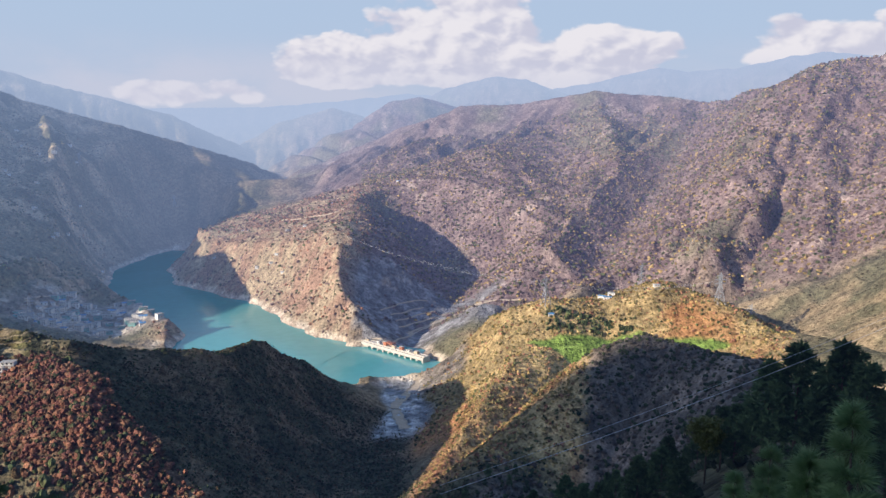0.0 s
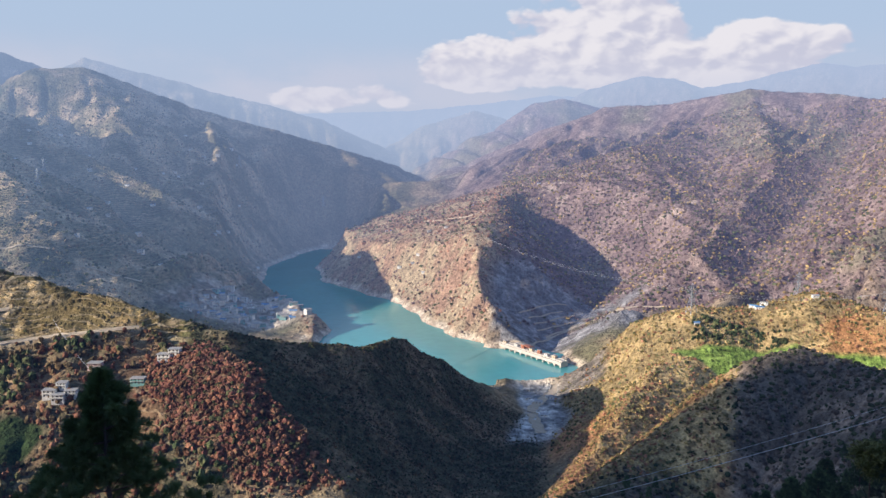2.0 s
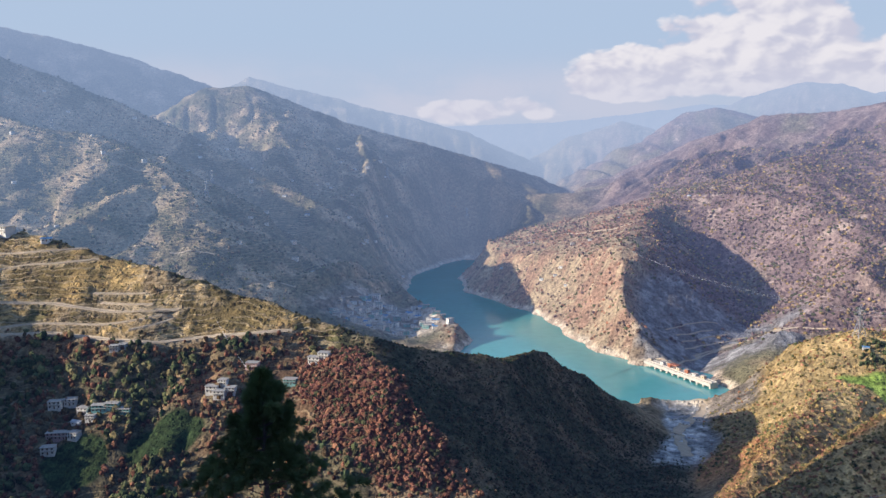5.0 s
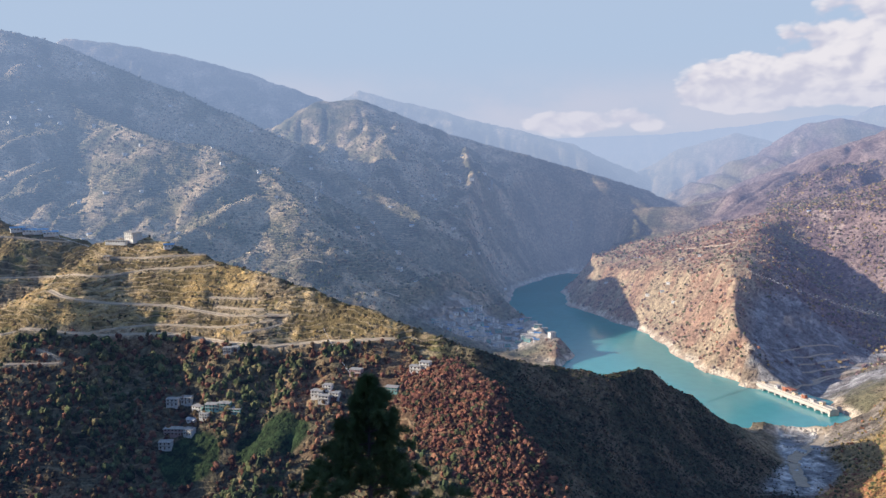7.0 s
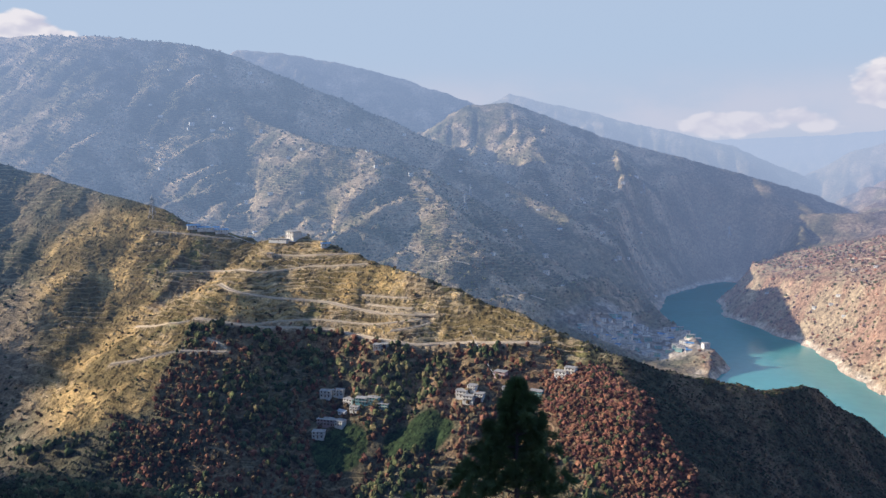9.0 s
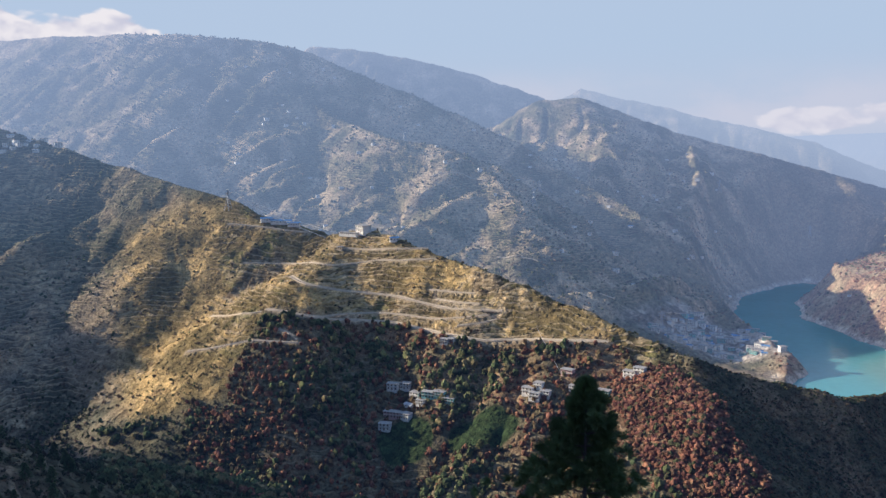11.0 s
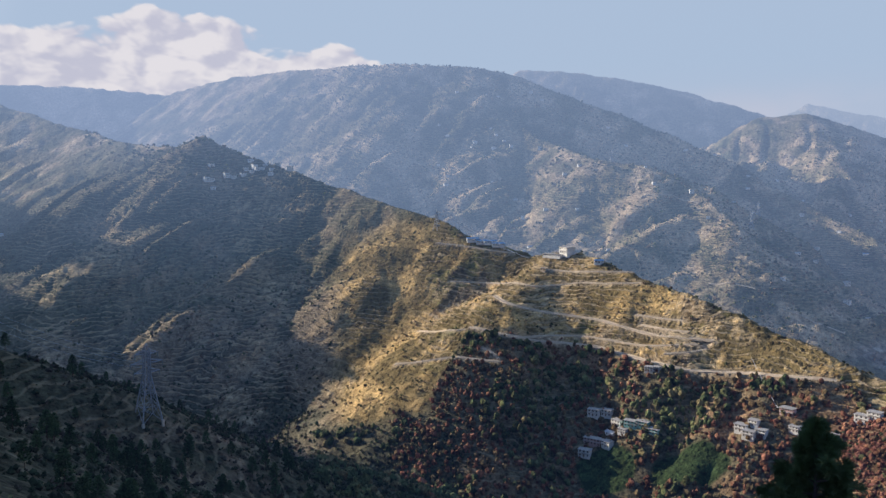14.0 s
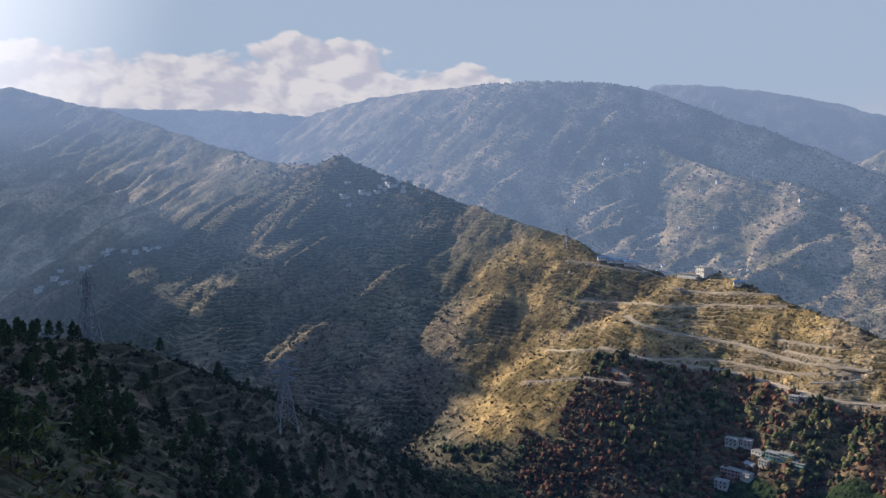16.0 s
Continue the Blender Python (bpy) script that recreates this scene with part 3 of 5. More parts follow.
def land_cover(x, y, z):
    """The ground's colour, with shade put into some zones, and how thickly scrub grows on it."""
    az, r = np.degrees(np.arctan2(x, y)), np.hypot(x, y)
    n1, n2, n3, n4 = fbm(x / 160, y / 160, 201, 4), fbm(x / 45, y / 45, 211, 4), fbm(x / 14, y / 14, 221, 3), fbm(x / 70, y / 70, 231, 4)
    c = np.zeros((len(x), 3)) + (0.11, 0.10, 0.06)
    c = blend(c, (0.23, 0.175, 0.105), ramp(n1 + n2, -0.3, 0.5))
    thick = 0.5 + 0.6 * n1
    east = ramp(az, -14, -8) * ramp(r, 1250, 1400)
    e = blend(np.zeros_like(c) + (0.15, 0.105, 0.098), (0.23, 0.17, 0.148), ramp(n2 + 0.6 * n3, -0.45, 0.45))
    e = blend(e, (0.15, 0.145, 0.08), ramp(n1, 0.1, 0.5) * 0.6)
    e = blend(e, (0.34, 0.265, 0.215), ramp(n4 + 0.4 * n3, 0.42, 0.62) * 0.8)
    c = blend(c, e, east)
    thick = thick * (1 - east) + east * 0.75
    head = zone(az, r, -21, -5.5, 1300, 2250, 1.0, 60)
    c = blend(c, blend(np.zeros_like(c) + (0.26, 0.165, 0.11), (0.30, 0.235, 0.15), ramp(n2 + n3, -0.3, 0.4)), head * 0.9)
    thick = thick * (1 - head * 0.35)
    quarry = zone(az, r, -6.8, 4.5, 1255, 1560, 0.8, 30) * (1 - ramp(z, 95, 130)) * ramp(n4 + 0.5 * n3, -0.5, 0.05)
    c = blend(c, blend(np.zeros_like(c) + (0.15, 0.145, 0.145), (0.28, 0.27, 0.265), ramp(n3, -0.2, 0.4)), quarry)
    thick = thick * (1 - quarry)
    g = (1 - ramp(az, -26, -20)) * ramp(r, 1330, 1420)
    gc = blend(np.zeros_like(c) + (0.17, 0.15, 0.09), (0.42, 0.32, 0.21), ramp(n2 + n1, -0.25, 0.45))
    gc = blend(gc, (0.045, 0.06, 0.04), ramp(n4, 0.05, 0.4) * 0.7)
    c = blend(c, gc, g)
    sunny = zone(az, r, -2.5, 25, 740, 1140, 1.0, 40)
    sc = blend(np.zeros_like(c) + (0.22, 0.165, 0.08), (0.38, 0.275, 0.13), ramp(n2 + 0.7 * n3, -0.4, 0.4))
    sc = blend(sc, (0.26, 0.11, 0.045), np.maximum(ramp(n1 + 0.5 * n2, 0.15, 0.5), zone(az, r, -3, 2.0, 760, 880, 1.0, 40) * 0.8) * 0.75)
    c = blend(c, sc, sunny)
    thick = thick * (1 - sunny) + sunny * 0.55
    line = road_line(az) + 12 * n2
    face = zone(az, r, -68, -28, 640, 1120, 1.5, 40) * ramp(r - line, -8, 12)
    fc = blend(np.zeros_like(c) + (0.14, 0.105, 0.045), (0.40, 0.275, 0.115), ramp(n2 + 0.5 * n3, -0.2, 0.4))
    fc = blend(fc, (0.16, 0.17, 0.06), ramp(n4, 0.15, 0.45) * 0.6)
    c = blend(c, fc, face)
    thick = thick * (1 - face) + face * (0.3 + 0.5 * n2)
    low = zone(az, r, -70, -26, 440, 900, 1.5, 35) * (1 - ramp(r - line, -8, 12))
    c = blend(c, blend(np.zeros_like(c) + (0.10, 0.085, 0.05), (0.21, 0.135, 0.075), ramp(n1 + n2, 0.0, 0.5)), low)
    thick = thick * (1 - low) + low * 0.95
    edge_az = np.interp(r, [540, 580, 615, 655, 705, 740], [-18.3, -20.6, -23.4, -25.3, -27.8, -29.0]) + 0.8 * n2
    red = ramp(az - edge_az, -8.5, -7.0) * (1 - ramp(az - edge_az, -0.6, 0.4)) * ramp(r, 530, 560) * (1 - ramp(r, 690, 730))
    # right of the red strip the ground colour is darkened for the spur's shade
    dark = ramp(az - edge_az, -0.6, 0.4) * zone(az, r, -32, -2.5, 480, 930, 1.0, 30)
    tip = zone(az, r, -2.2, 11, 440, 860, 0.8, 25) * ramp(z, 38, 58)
    # low hollow, its colour darkened for shade like the spur
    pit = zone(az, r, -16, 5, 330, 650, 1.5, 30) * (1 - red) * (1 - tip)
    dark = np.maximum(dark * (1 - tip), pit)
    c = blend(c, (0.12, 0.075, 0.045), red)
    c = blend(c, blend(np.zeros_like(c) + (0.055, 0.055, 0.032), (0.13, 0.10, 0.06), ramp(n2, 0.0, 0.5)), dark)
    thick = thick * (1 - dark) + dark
    thick = thick * (1 - red) + red
    low = low * (1 - red)
    cone = zone(az, r, -106, -69, 640, 1560, 2, 50)
    cc = blend(np.zeros_like(c) + (0.085, 0.082, 0.055), (0.19, 0.15, 0.10), ramp(n2 + n1, -0.2, 0.5))
    c = blend(c, cc, cone)
    thick = thick * (1 - 0.35 * cone)
    c = blend(c, (0.12, 0.075, 0.05), face * ramp(n4 + 0.4 * n2, 0.28, 0.45) * 0.7)
    # wooded valley floor, with part of its deep shade put into darker colour
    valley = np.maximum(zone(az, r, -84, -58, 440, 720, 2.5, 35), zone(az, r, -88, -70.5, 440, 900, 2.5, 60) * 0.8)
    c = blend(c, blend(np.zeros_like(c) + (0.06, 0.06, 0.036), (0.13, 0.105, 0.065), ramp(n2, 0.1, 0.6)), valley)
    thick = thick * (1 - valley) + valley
    lot, shift = terrace_rule(x, y)
    q = z / lot + shift
    q = np.abs(q - np.floor(q + 0.5))
    tread = (1 - ramp(q, 0.05, 0.2)) * terraced(az, r) * ramp(terrace_patch(x, y), 0.35, 0.8) * ramp(n2 + n3, -0.35, 0.2)
    c = blend(c, (0.46, 0.35, 0.21), tread * 0.7)
    thick = thick * (1 - tread)
    town = zone(az, r, -32, -20, 1400, 1570, 0.8, 25) * (1 - ramp(z, 70, 95))
    c = blend(c, blend(np.zeros_like(c) + (0.20, 0.17, 0.14), (0.42, 0.37, 0.31), ramp(n3 + n2, -0.3, 0.3)), town)
    thick = thick * (1 - town * 0.8)
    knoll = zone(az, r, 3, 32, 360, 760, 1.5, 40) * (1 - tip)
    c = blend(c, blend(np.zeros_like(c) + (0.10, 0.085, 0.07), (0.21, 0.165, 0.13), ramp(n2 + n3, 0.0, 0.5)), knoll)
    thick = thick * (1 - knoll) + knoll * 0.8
    home = (1 - ramp(r, 420, 520)) * (1 - knoll) * (1 - pit) * (1 - tip)
    hc = blend(np.zeros_like(c) + (0.07, 0.066, 0.038), (0.17, 0.125, 0.08), ramp(n2 + 0.6 * n3 + ramp(90 - r, 0, 60) * 0.35, 0.15, 0.6))
    c = blend(c, hc, home)
    c = blend(c, blend(sc, (0.24, 0.115, 0.06), (1 - ramp(az, 0.0, 2.5)) * 0.8), tip)
    thick = thick * (1 - home) + home * 0.8
    thick = thick * (1 - tip) + tip * 0.7
    for half, pts in ROAD_BEDS:
        near = np.zeros(len(x))
        xs, ys = [p[0] for p in pts], [p[1] for p in pts]
        m = (x > min(xs) - 12) & (x < max(xs) + 12) & (y > min(ys) - 12) & (y < max(ys) + 12)
        if m.any():
            near[m] = 1 - ramp(chain(x[m], y[m], pts)[0] + 1.5 * n3[m], half - 0.5, half + 2.0)
            c = blend(c, (0.42, 0.335, 0.23), near * 0.6)
            thick = thick * (1 - near)
    dl, wl_ = chain(x, y, LAKE_XY)
    shore = (1 - ramp(z, 5, 12)) * (1 - ramp(dl - wl_, 30, 70))
    c = blend(c, blend(np.zeros_like(c) + (0.34, 0.27, 0.20), (0.52, 0.44, 0.34), ramp(n3, -0.3, 0.3)), shore * ramp(z, -3, 0))
    db, _ = chain(x, y, BED_XY)
    bed = (1 - ramp(db + 10 * n2, 18, 36)) * ramp(r, 800, 860)
    c = blend(c, blend(np.zeros_like(c) + (0.20, 0.20, 0.20), (0.50, 0.49, 0.47), ramp(n3 + n2, -0.2, 0.3)), bed)
    # bare cliff rock, its colour toned down for the shade on it
    cliff = zone(az, r, -1.6, 2.0, 1000, 1125, 0.5, 15)
    c = blend(c, blend(np.zeros_like(c) + (0.10, 0.085, 0.07), (0.2, 0.17, 0.14), ramp(n3, -0.2, 0.3)), cliff)
    thick = thick * (1 - cliff * 0.7)
    fm = field_mask(x, y)
    c = blend(c, blend(np.zeros_like(c) + (0.13, 0.19, 0.04), (0.19, 0.26, 0.06), ramp(n3, -0.3, 0.3)), fm)
    edge = np.abs(z / 4.0 + 0.5 * n2 - np.floor(z / 4.0 + 0.5 * n2) - 0.5)
    c = blend(c, (0.045, 0.06, 0.02), fm * (1 - ramp(edge, 0.05, 0.13)) * 0.8)
    plots = np.maximum(patch_mask(x, y, -47.85, 682, 27, 24), patch_mask(x, y, -41.8, 668, 34, 22))
    rows = ramp(np.abs(z / 3.2 - np.floor(z / 3.2) - 0.5), 0.18, 0.4)
    # crop green in rows, set darker to carry the slope's shade
    c = blend(c, blend(np.zeros_like(c) + (0.022, 0.036, 0.015), (0.036, 0.055, 0.02), rows), plots)
    thick = thick * (1 - shore) * (1 - bed) * (1 - fm) * (1 - plots)
    return c, np.clip(thick, 0, 1), dict(valley=valley, red=red, east=east, head=head, sunny=sunny, face=face, low=low, dark=dark, cone=cone, home=home, knoll=knoll, g=g, quarry=quarry, field=fm, tip=tip)


def mesh_from(name, co, quads):
    me = bpy.data.meshes.new(name)
    me.vertices.add(len(co))
    me.vertices.foreach_set("co", co.astype(np.float32).ravel())
    me.loops.add(quads.size)
    me.loops.foreach_set("vertex_index", quads.astype(np.int32).ravel())
    me.polygons.add(len(quads))
    me.polygons.foreach_set("loop_start", np.arange(0, quads.size, quads.shape[1], dtype=np.int32))
    me.update()
    me.validate()
    me.shade_smooth()
    return me


def paint(me, name, rgb, fourth=None):
    at = me.color_attributes.new(name, "FLOAT_COLOR", "POINT")
    at.data.foreach_set("color", np.concatenate([rgb, np.ones((len(rgb), 1)) if fourth is None else fourth[:, None]], 1).astype(np.float32).ravel())


def sheet(name, azs, rs, mat):
    a, r = np.meshgrid(np.radians(azs), rs, indexing="ij")
    x, y = (r * np.sin(a)).ravel(), (r * np.cos(a)).ravel()
    z = height(x, y)
    n, k = a.shape
    i = (np.arange(n - 1)[:, None] * k + np.arange(k - 1)[None, :]).ravel()
    me = mesh_from(name, np.stack([x, y, z], 1), np.stack([i, i + 1, i + k + 1, i + k], 1))
    az, rr = np.degrees(np.arctan2(x, y)), np.hypot(x, y)
    stepped = np.maximum(terraced(az, rr) * (0.35 + 0.65 * terrace_patch(x, y)), zone(az, rr, -60, -28, 520, 800) * 0.3)
    stepped = stepped * (1 - patch_mask(x, y, -47.85, 682, 30, 26)) * (1 - patch_mask(x, y, -41.8, 664, 41, 39)) * (1 - 0.6 * zone(az, rr, -88, -58, 440, 900, 2.5, 60))
    stepped = np.maximum(stepped, zone(az, rr, -104, -70, 200, 500) * 0.3)
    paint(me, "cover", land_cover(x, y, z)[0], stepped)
    me.materials.append(mat)
    return new(name, me)


def steps(*spans):
    out = [spans[0][0]]
    for lo, hi, q in spans:
        while out[-1] < hi:
            out.append(out[-1] * q)
    return np.array(out)


AZS = np.arange(-106, 38.01, 0.15)
RS = steps((0.3, 60, 1.06), (60, 420, 1.018), (420, FAR, 1.0042))
ground = tagged(sheet("ground", AZS, RS, M_LAND), "dry hillsides with scrub and terraces falling to a river valley", "ground", kind="structure")
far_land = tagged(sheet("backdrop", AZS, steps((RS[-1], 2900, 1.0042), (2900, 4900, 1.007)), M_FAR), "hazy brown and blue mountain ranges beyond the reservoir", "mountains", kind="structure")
behind = tagged(sheet("ground_behind", np.arange(38.0, 254.1, 2.4), steps((0.3, 4900, 1.06)), M_LAND), "dry brown hillside behind the viewpoint", "ground", kind="structure")


# ================= scrub =================
def lump():
    bm = bmesh.new()
    bmesh.ops.create_icosphere(bm, subdivisions=1, radius=1)
    co = np.array([v.co[:] for v in bm.verts])
    tri = np.array([[v.index for v in f.verts] for f in bm.faces])
    bm.free()
    return co, tri


def cluster():
    """Three small lumps leaning together: a leafy crown with an uneven outline."""
    six = np.array([(1, 0, 0), (0, 1, 0), (-1, 0, 0), (0, -1, 0), (0, 0, 1), (0, 0, -1)], float)
    tri = np.array([(0, 1, 4), (1, 2, 4), (2, 3, 4), (3, 0, 4), (1, 0, 5), (2, 1, 5), (3, 2, 5), (0, 3, 5)])
    parts = ((0.45, 0.1, -0.1, 0.62), (-0.42, 0.3, 0.0, 0.6), (-0.05, -0.4, 0.45, 0.66))
    co = np.concatenate([six @ np.array([[math.cos(i), math.sin(i), 0.2], [-math.sin(i), math.cos(i), 0], [-0.2, 0, 1]]) * s + (x, y, z) for i, (x, y, z, s) in enumerate(parts)])
    return co, np.concatenate([tri + 6 * i for i in range(3)])


LUMPS = {"lump": lump(), "cluster": cluster()}
rng = np.random.default_rng(7)


def clumps(name, x, y, size, tall, tints, label, category, mat=None, form="lump"):
    """Bushes and far trees as one mesh of uneven lumps, each with its own tint."""
    z = height(x, y)
    LUMP_CO, LUMP_TRI = LUMPS[form]
    n, k = len(x), len(LUMP_CO)
    turn = rng.uniform(0, 6.283, n)
    base = LUMP_CO[None] * rng.uniform(0.7, 1.25, (n, k, 1))
    cs, sn = np.cos(turn)[:, None], np.sin(turn)[:, None]
    wide = (size * rng.uniform(0.8, 1.25, n))[:, None]
    co = np.stack([(base[..., 0] * cs - base[..., 1] * sn) * wide + x[:, None], (base[..., 0] * sn + base[..., 1] * cs) * size[:, None] + y[:, None], (base[..., 2] + 0.55) * (size * tall)[:, None] + z[:, None]], -1)
    tri = (LUMP_TRI[None] + (np.arange(n) * k)[:, None, None]).reshape(-1, 3)
    me = mesh_from(name, co.reshape(-1, 3), tri)
    shade = tints[:, None, :] * rng.uniform(0.8, 1.2, (n, k, 1))
    paint(me, "tint", shade.reshape(-1, 3))
    me.materials.append(mat or M_LEAF)
    me.shade_flat()
    return tagged(new(name, me), label, category, kind="stuff")


def spread(count, a0, a1, d0, d1):
    az, r = rng.uniform(a0, a1, count), np.sqrt(rng.uniform(d0 * d0, d1 * d1, count))
    return r * np.sin(np.radians(az)), r * np.cos(np.radians(az))


def palette(n, *cols):
    pick = rng.integers(0, len(cols), n)
    return np.array(cols)[pick] * rng.uniform(0.7, 1.3, (n, 1))


OLIVE, DARK, BROWN, RUST, STRAW, PURPLE = (0.085, 0.09, 0.04), (0.04, 0.052, 0.024), (0.14, 0.10, 0.065), (0.25, 0.125, 0.075), (0.28, 0.20, 0.08), (0.135, 0.092, 0.085)


def grow(name, count, span, zones, size, tall, cols, label, category, patch=0.0, mat=None, form="lump"):
    x, y = spread(count, *span)
    z = height(x, y)
    _, thick, zn = land_cover(x, y, z)
    w = thick * sum(zn[k] for k in zones)
    if patch:
        here = fbm(x / 60, y / 60, 301, 3)
        w = w * ramp((here if patch < 1 else -here) + patch % 1, 0.0, 0.3)
    keep = (rng.uniform(0, 1, len(x)) < w) & (z > 2.5)
    x, y = x[keep], y[keep]
    return clumps(name, x, y, size[0] + (size[1] - size[0]) * rng.uniform(0, 1, len(x)) ** 2, tall, palette(len(x), *cols), label, category, mat, form)


grow("scrub", 40000, (-6, 32, 1300, 2600), ("east",), (1.8, 4.2), 0.8, (PURPLE, BROWN, OLIVE, PURPLE, STRAW), "purple-brown leafless scrub over the mountainside", "scrub", mat=M_FAR_LEAF)
grow("scrub", 11000, (-22, -4, 1300, 2250), ("head",), (1.6, 3.6), 0.85, (BROWN, OLIVE, RUST, PURPLE), "brown and green bushes scattered over the headland", "scrub", mat=M_FAR_LEAF)
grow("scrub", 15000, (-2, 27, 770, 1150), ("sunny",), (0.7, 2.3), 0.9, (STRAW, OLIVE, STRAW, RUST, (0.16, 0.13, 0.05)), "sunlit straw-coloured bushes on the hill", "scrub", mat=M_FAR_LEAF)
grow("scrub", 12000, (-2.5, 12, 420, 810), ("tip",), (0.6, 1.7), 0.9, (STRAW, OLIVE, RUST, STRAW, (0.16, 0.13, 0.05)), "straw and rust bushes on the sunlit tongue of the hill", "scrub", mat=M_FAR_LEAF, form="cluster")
grow("scrub", 12000, (-69, -27, 700, 1120), ("face",), (0.7, 2.1), 0.9, (OLIVE, (0.06, 0.07, 0.03), STRAW, (0.16, 0.14, 0.06), BROWN), "green and straw bushes on the terraced hill", "scrub", mat=M_FAR_LEAF, form="cluster")
grow("woods", 9000, (-70, -26, 430, 850), ("low",), (1.4, 4.2), 1.3, ((0.085, 0.095, 0.04), OLIVE, (0.055, 0.07, 0.03), (0.05, 0.065, 0.03), (0.15, 0.125, 0.06)), "dark green and brown trees below the village road", "woods", 0.2, mat=M_FAR_LEAF)
grow("woods", 30000, (-30, 6, 330, 930), ("dark",), (0.5, 1.5), 0.9, ((0.035, 0.046, 0.022), (0.05, 0.055, 0.028), (0.04, 0.05, 0.024), (0.085, 0.06, 0.036)), "dark bushes on the shaded spur, part of its shade in their tint", "woods", mat=M_FAR_LEAF, form="cluster")
grow("woods", 17000, (-90, -56, 430, 920), ("valley",), (0.8, 2.2), 1.0, ((0.04, 0.05, 0.024), DARK, (0.07, 0.065, 0.036)), "dark trees in the shaded side valley, part of its shade in their tint", "woods", mat=M_FAR_LEAF, form="cluster")
grow("woods", 12000, (-104, -66, 640, 1520), ("cone",), (1.2, 2.8), 1.0, (DARK, OLIVE, DARK, BROWN), "dark trees and bushes on the cone-shaped hill", "woods", mat=M_FAR_LEAF, form="cluster")
grow("scrub", 24000, (-85, -22, 1350, 2600), ("g",), (1.8, 4.0), 0.8, (OLIVE, (0.12, 0.115, 0.06), BROWN, OLIVE), "olive scrub on the hazy slope across the valley", "scrub", mat=M_FAR_LEAF)
grow("scrub", 20000, (-104, 34, 120, 620), ("home",), (0.5, 2.2), 1.0, (DARK, (0.05, 0.056, 0.028), DARK, (0.075, 0.062, 0.042)), "dark bushes on the near slope", "scrub", form="cluster")
grow("woods", 420, (8.0, 14.5, 985, 1032), ("sunny",), (1.4, 3.0), 1.2, (DARK, OLIVE, DARK), "dark trees along the top of the green field", "woods", mat=M_FAR_LEAF)
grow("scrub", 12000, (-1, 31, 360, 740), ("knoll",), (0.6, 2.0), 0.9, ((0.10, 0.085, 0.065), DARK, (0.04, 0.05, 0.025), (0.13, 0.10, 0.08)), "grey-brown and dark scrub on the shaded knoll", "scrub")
grow("red_trees", 14000, (-38, -18, 530, 735), ("red",), (0.9, 2.7), 1.0, ((0.155, 0.068, 0.047), (0.18, 0.082, 0.05), (0.13, 0.06, 0.045), (0.19, 0.095, 0.055), (0.09, 0.058, 0.036), (0.06, 0.062, 0.03)), "rust-red leafed trees in a sunlit strip", "woods", 0.3, mat=M_FAR_LEAF)
grow("red_trees", 6500, (-64, -27, 560, 850), ("low",), (1.2, 3.2), 1.2, ((0.15, 0.07, 0.045), (0.12, 0.082, 0.042), (0.17, 0.085, 0.05), (0.10, 0.075, 0.04)), "red-brown trees below the road", "woods", 1.3, mat=M_FAR_LEAF)


# ================= the reservoir =================
def ribbon(name, pts, z, extra):
    bm = bmesh.new()
    rows = []
    for i, (x, y, w) in enumerate(pts):
        a, b = Vector(pts[max(i - 1, 0)][:2]), Vector(pts[min(i + 1, len(pts) - 1)][:2])
        n = (b - a).normalized()
        n = Vector((-n.y, n.x)) * (w + extra)
        rows.append((bm.verts.new((x + n.x, y + n.y, z)), bm.verts.new((x - n.x, y - n.y, z))))
    for p, q in zip(rows, rows[1:]):
        bm.faces.new((p[0], p[1], q[1], q[0]))
    bmesh.ops.recalc_face_normals(bm, faces=bm.faces)
    me = bpy.data.meshes.new(name)
    bm.to_mesh(me)
    return new(name, me)


water = tagged(ribbon("water", [(*bearing(0.6, 1120).xy, 50)] + LAKE_XY, 0.0, 40), "turquoise reservoir water held behind the dam", "water", kind="structure")
water.data.materials.append(M_WATER)

# ================= tools for things =================
def part(name, bm, mat, parent=None, label="", smooth=False):
    """Links a bmesh as one mesh object under a thing or a part."""
    me = bpy.data.meshes.new(name)
    bm.to_mesh(me)
    bm.free()
    me.materials.append(mat)
    if smooth:
        me.shade_smooth()
    ob = new(name, me)
    ob.parent = parent
    return tagged(ob, label) if label else ob


def thing(name, label, category, group="", m=None):
    ob = tagged(new(name), label, category, group)
    ob.empty_display_size = 0.5
    if m is not None:
        ob.matrix_world = m
    return ob


def box(bm, x0, x1, y0, y1, z0, z1, bevel=0.0):
    made = bmesh.ops.create_cube(bm, size=1, matrix=Matrix.Translation(((x0 + x1) / 2, (y0 + y1) / 2, (z0 + z1) / 2)) @ Matrix.Diagonal((x1 - x0, y1 - y0, z1 - z0, 1)))["verts"]
    if bevel:
        bmesh.ops.bevel(bm, geom=[e for e in bm.edges if e.verts[0] in made and e.verts[1] in made], offset=bevel, segments=1, affect="EDGES")
    return bm


def beam(bm, a, b, thick, thick_b=None, sides=4):
    a, b = Vector(a), Vector(b)
    d = b - a
    q = d.to_track_quat("Z", "Y").to_matrix().to_4x4()
    bmesh.ops.create_cone(bm, cap_ends=True, segments=sides, radius1=thick, radius2=thick if thick_b is None else thick_b, depth=d.length, matrix=Matrix.Translation((a + b) / 2) @ q)
    return bm


def stand(az, d, turn=0.0, sink=0.0):
    """A pose on the land, turned from facing the viewpoint."""
    p = bearing(az, d, ground_at(az, d) - sink)
    return Matrix.Translation(p) @ Matrix.Rotation(radians(turn - az), 4, "Z")


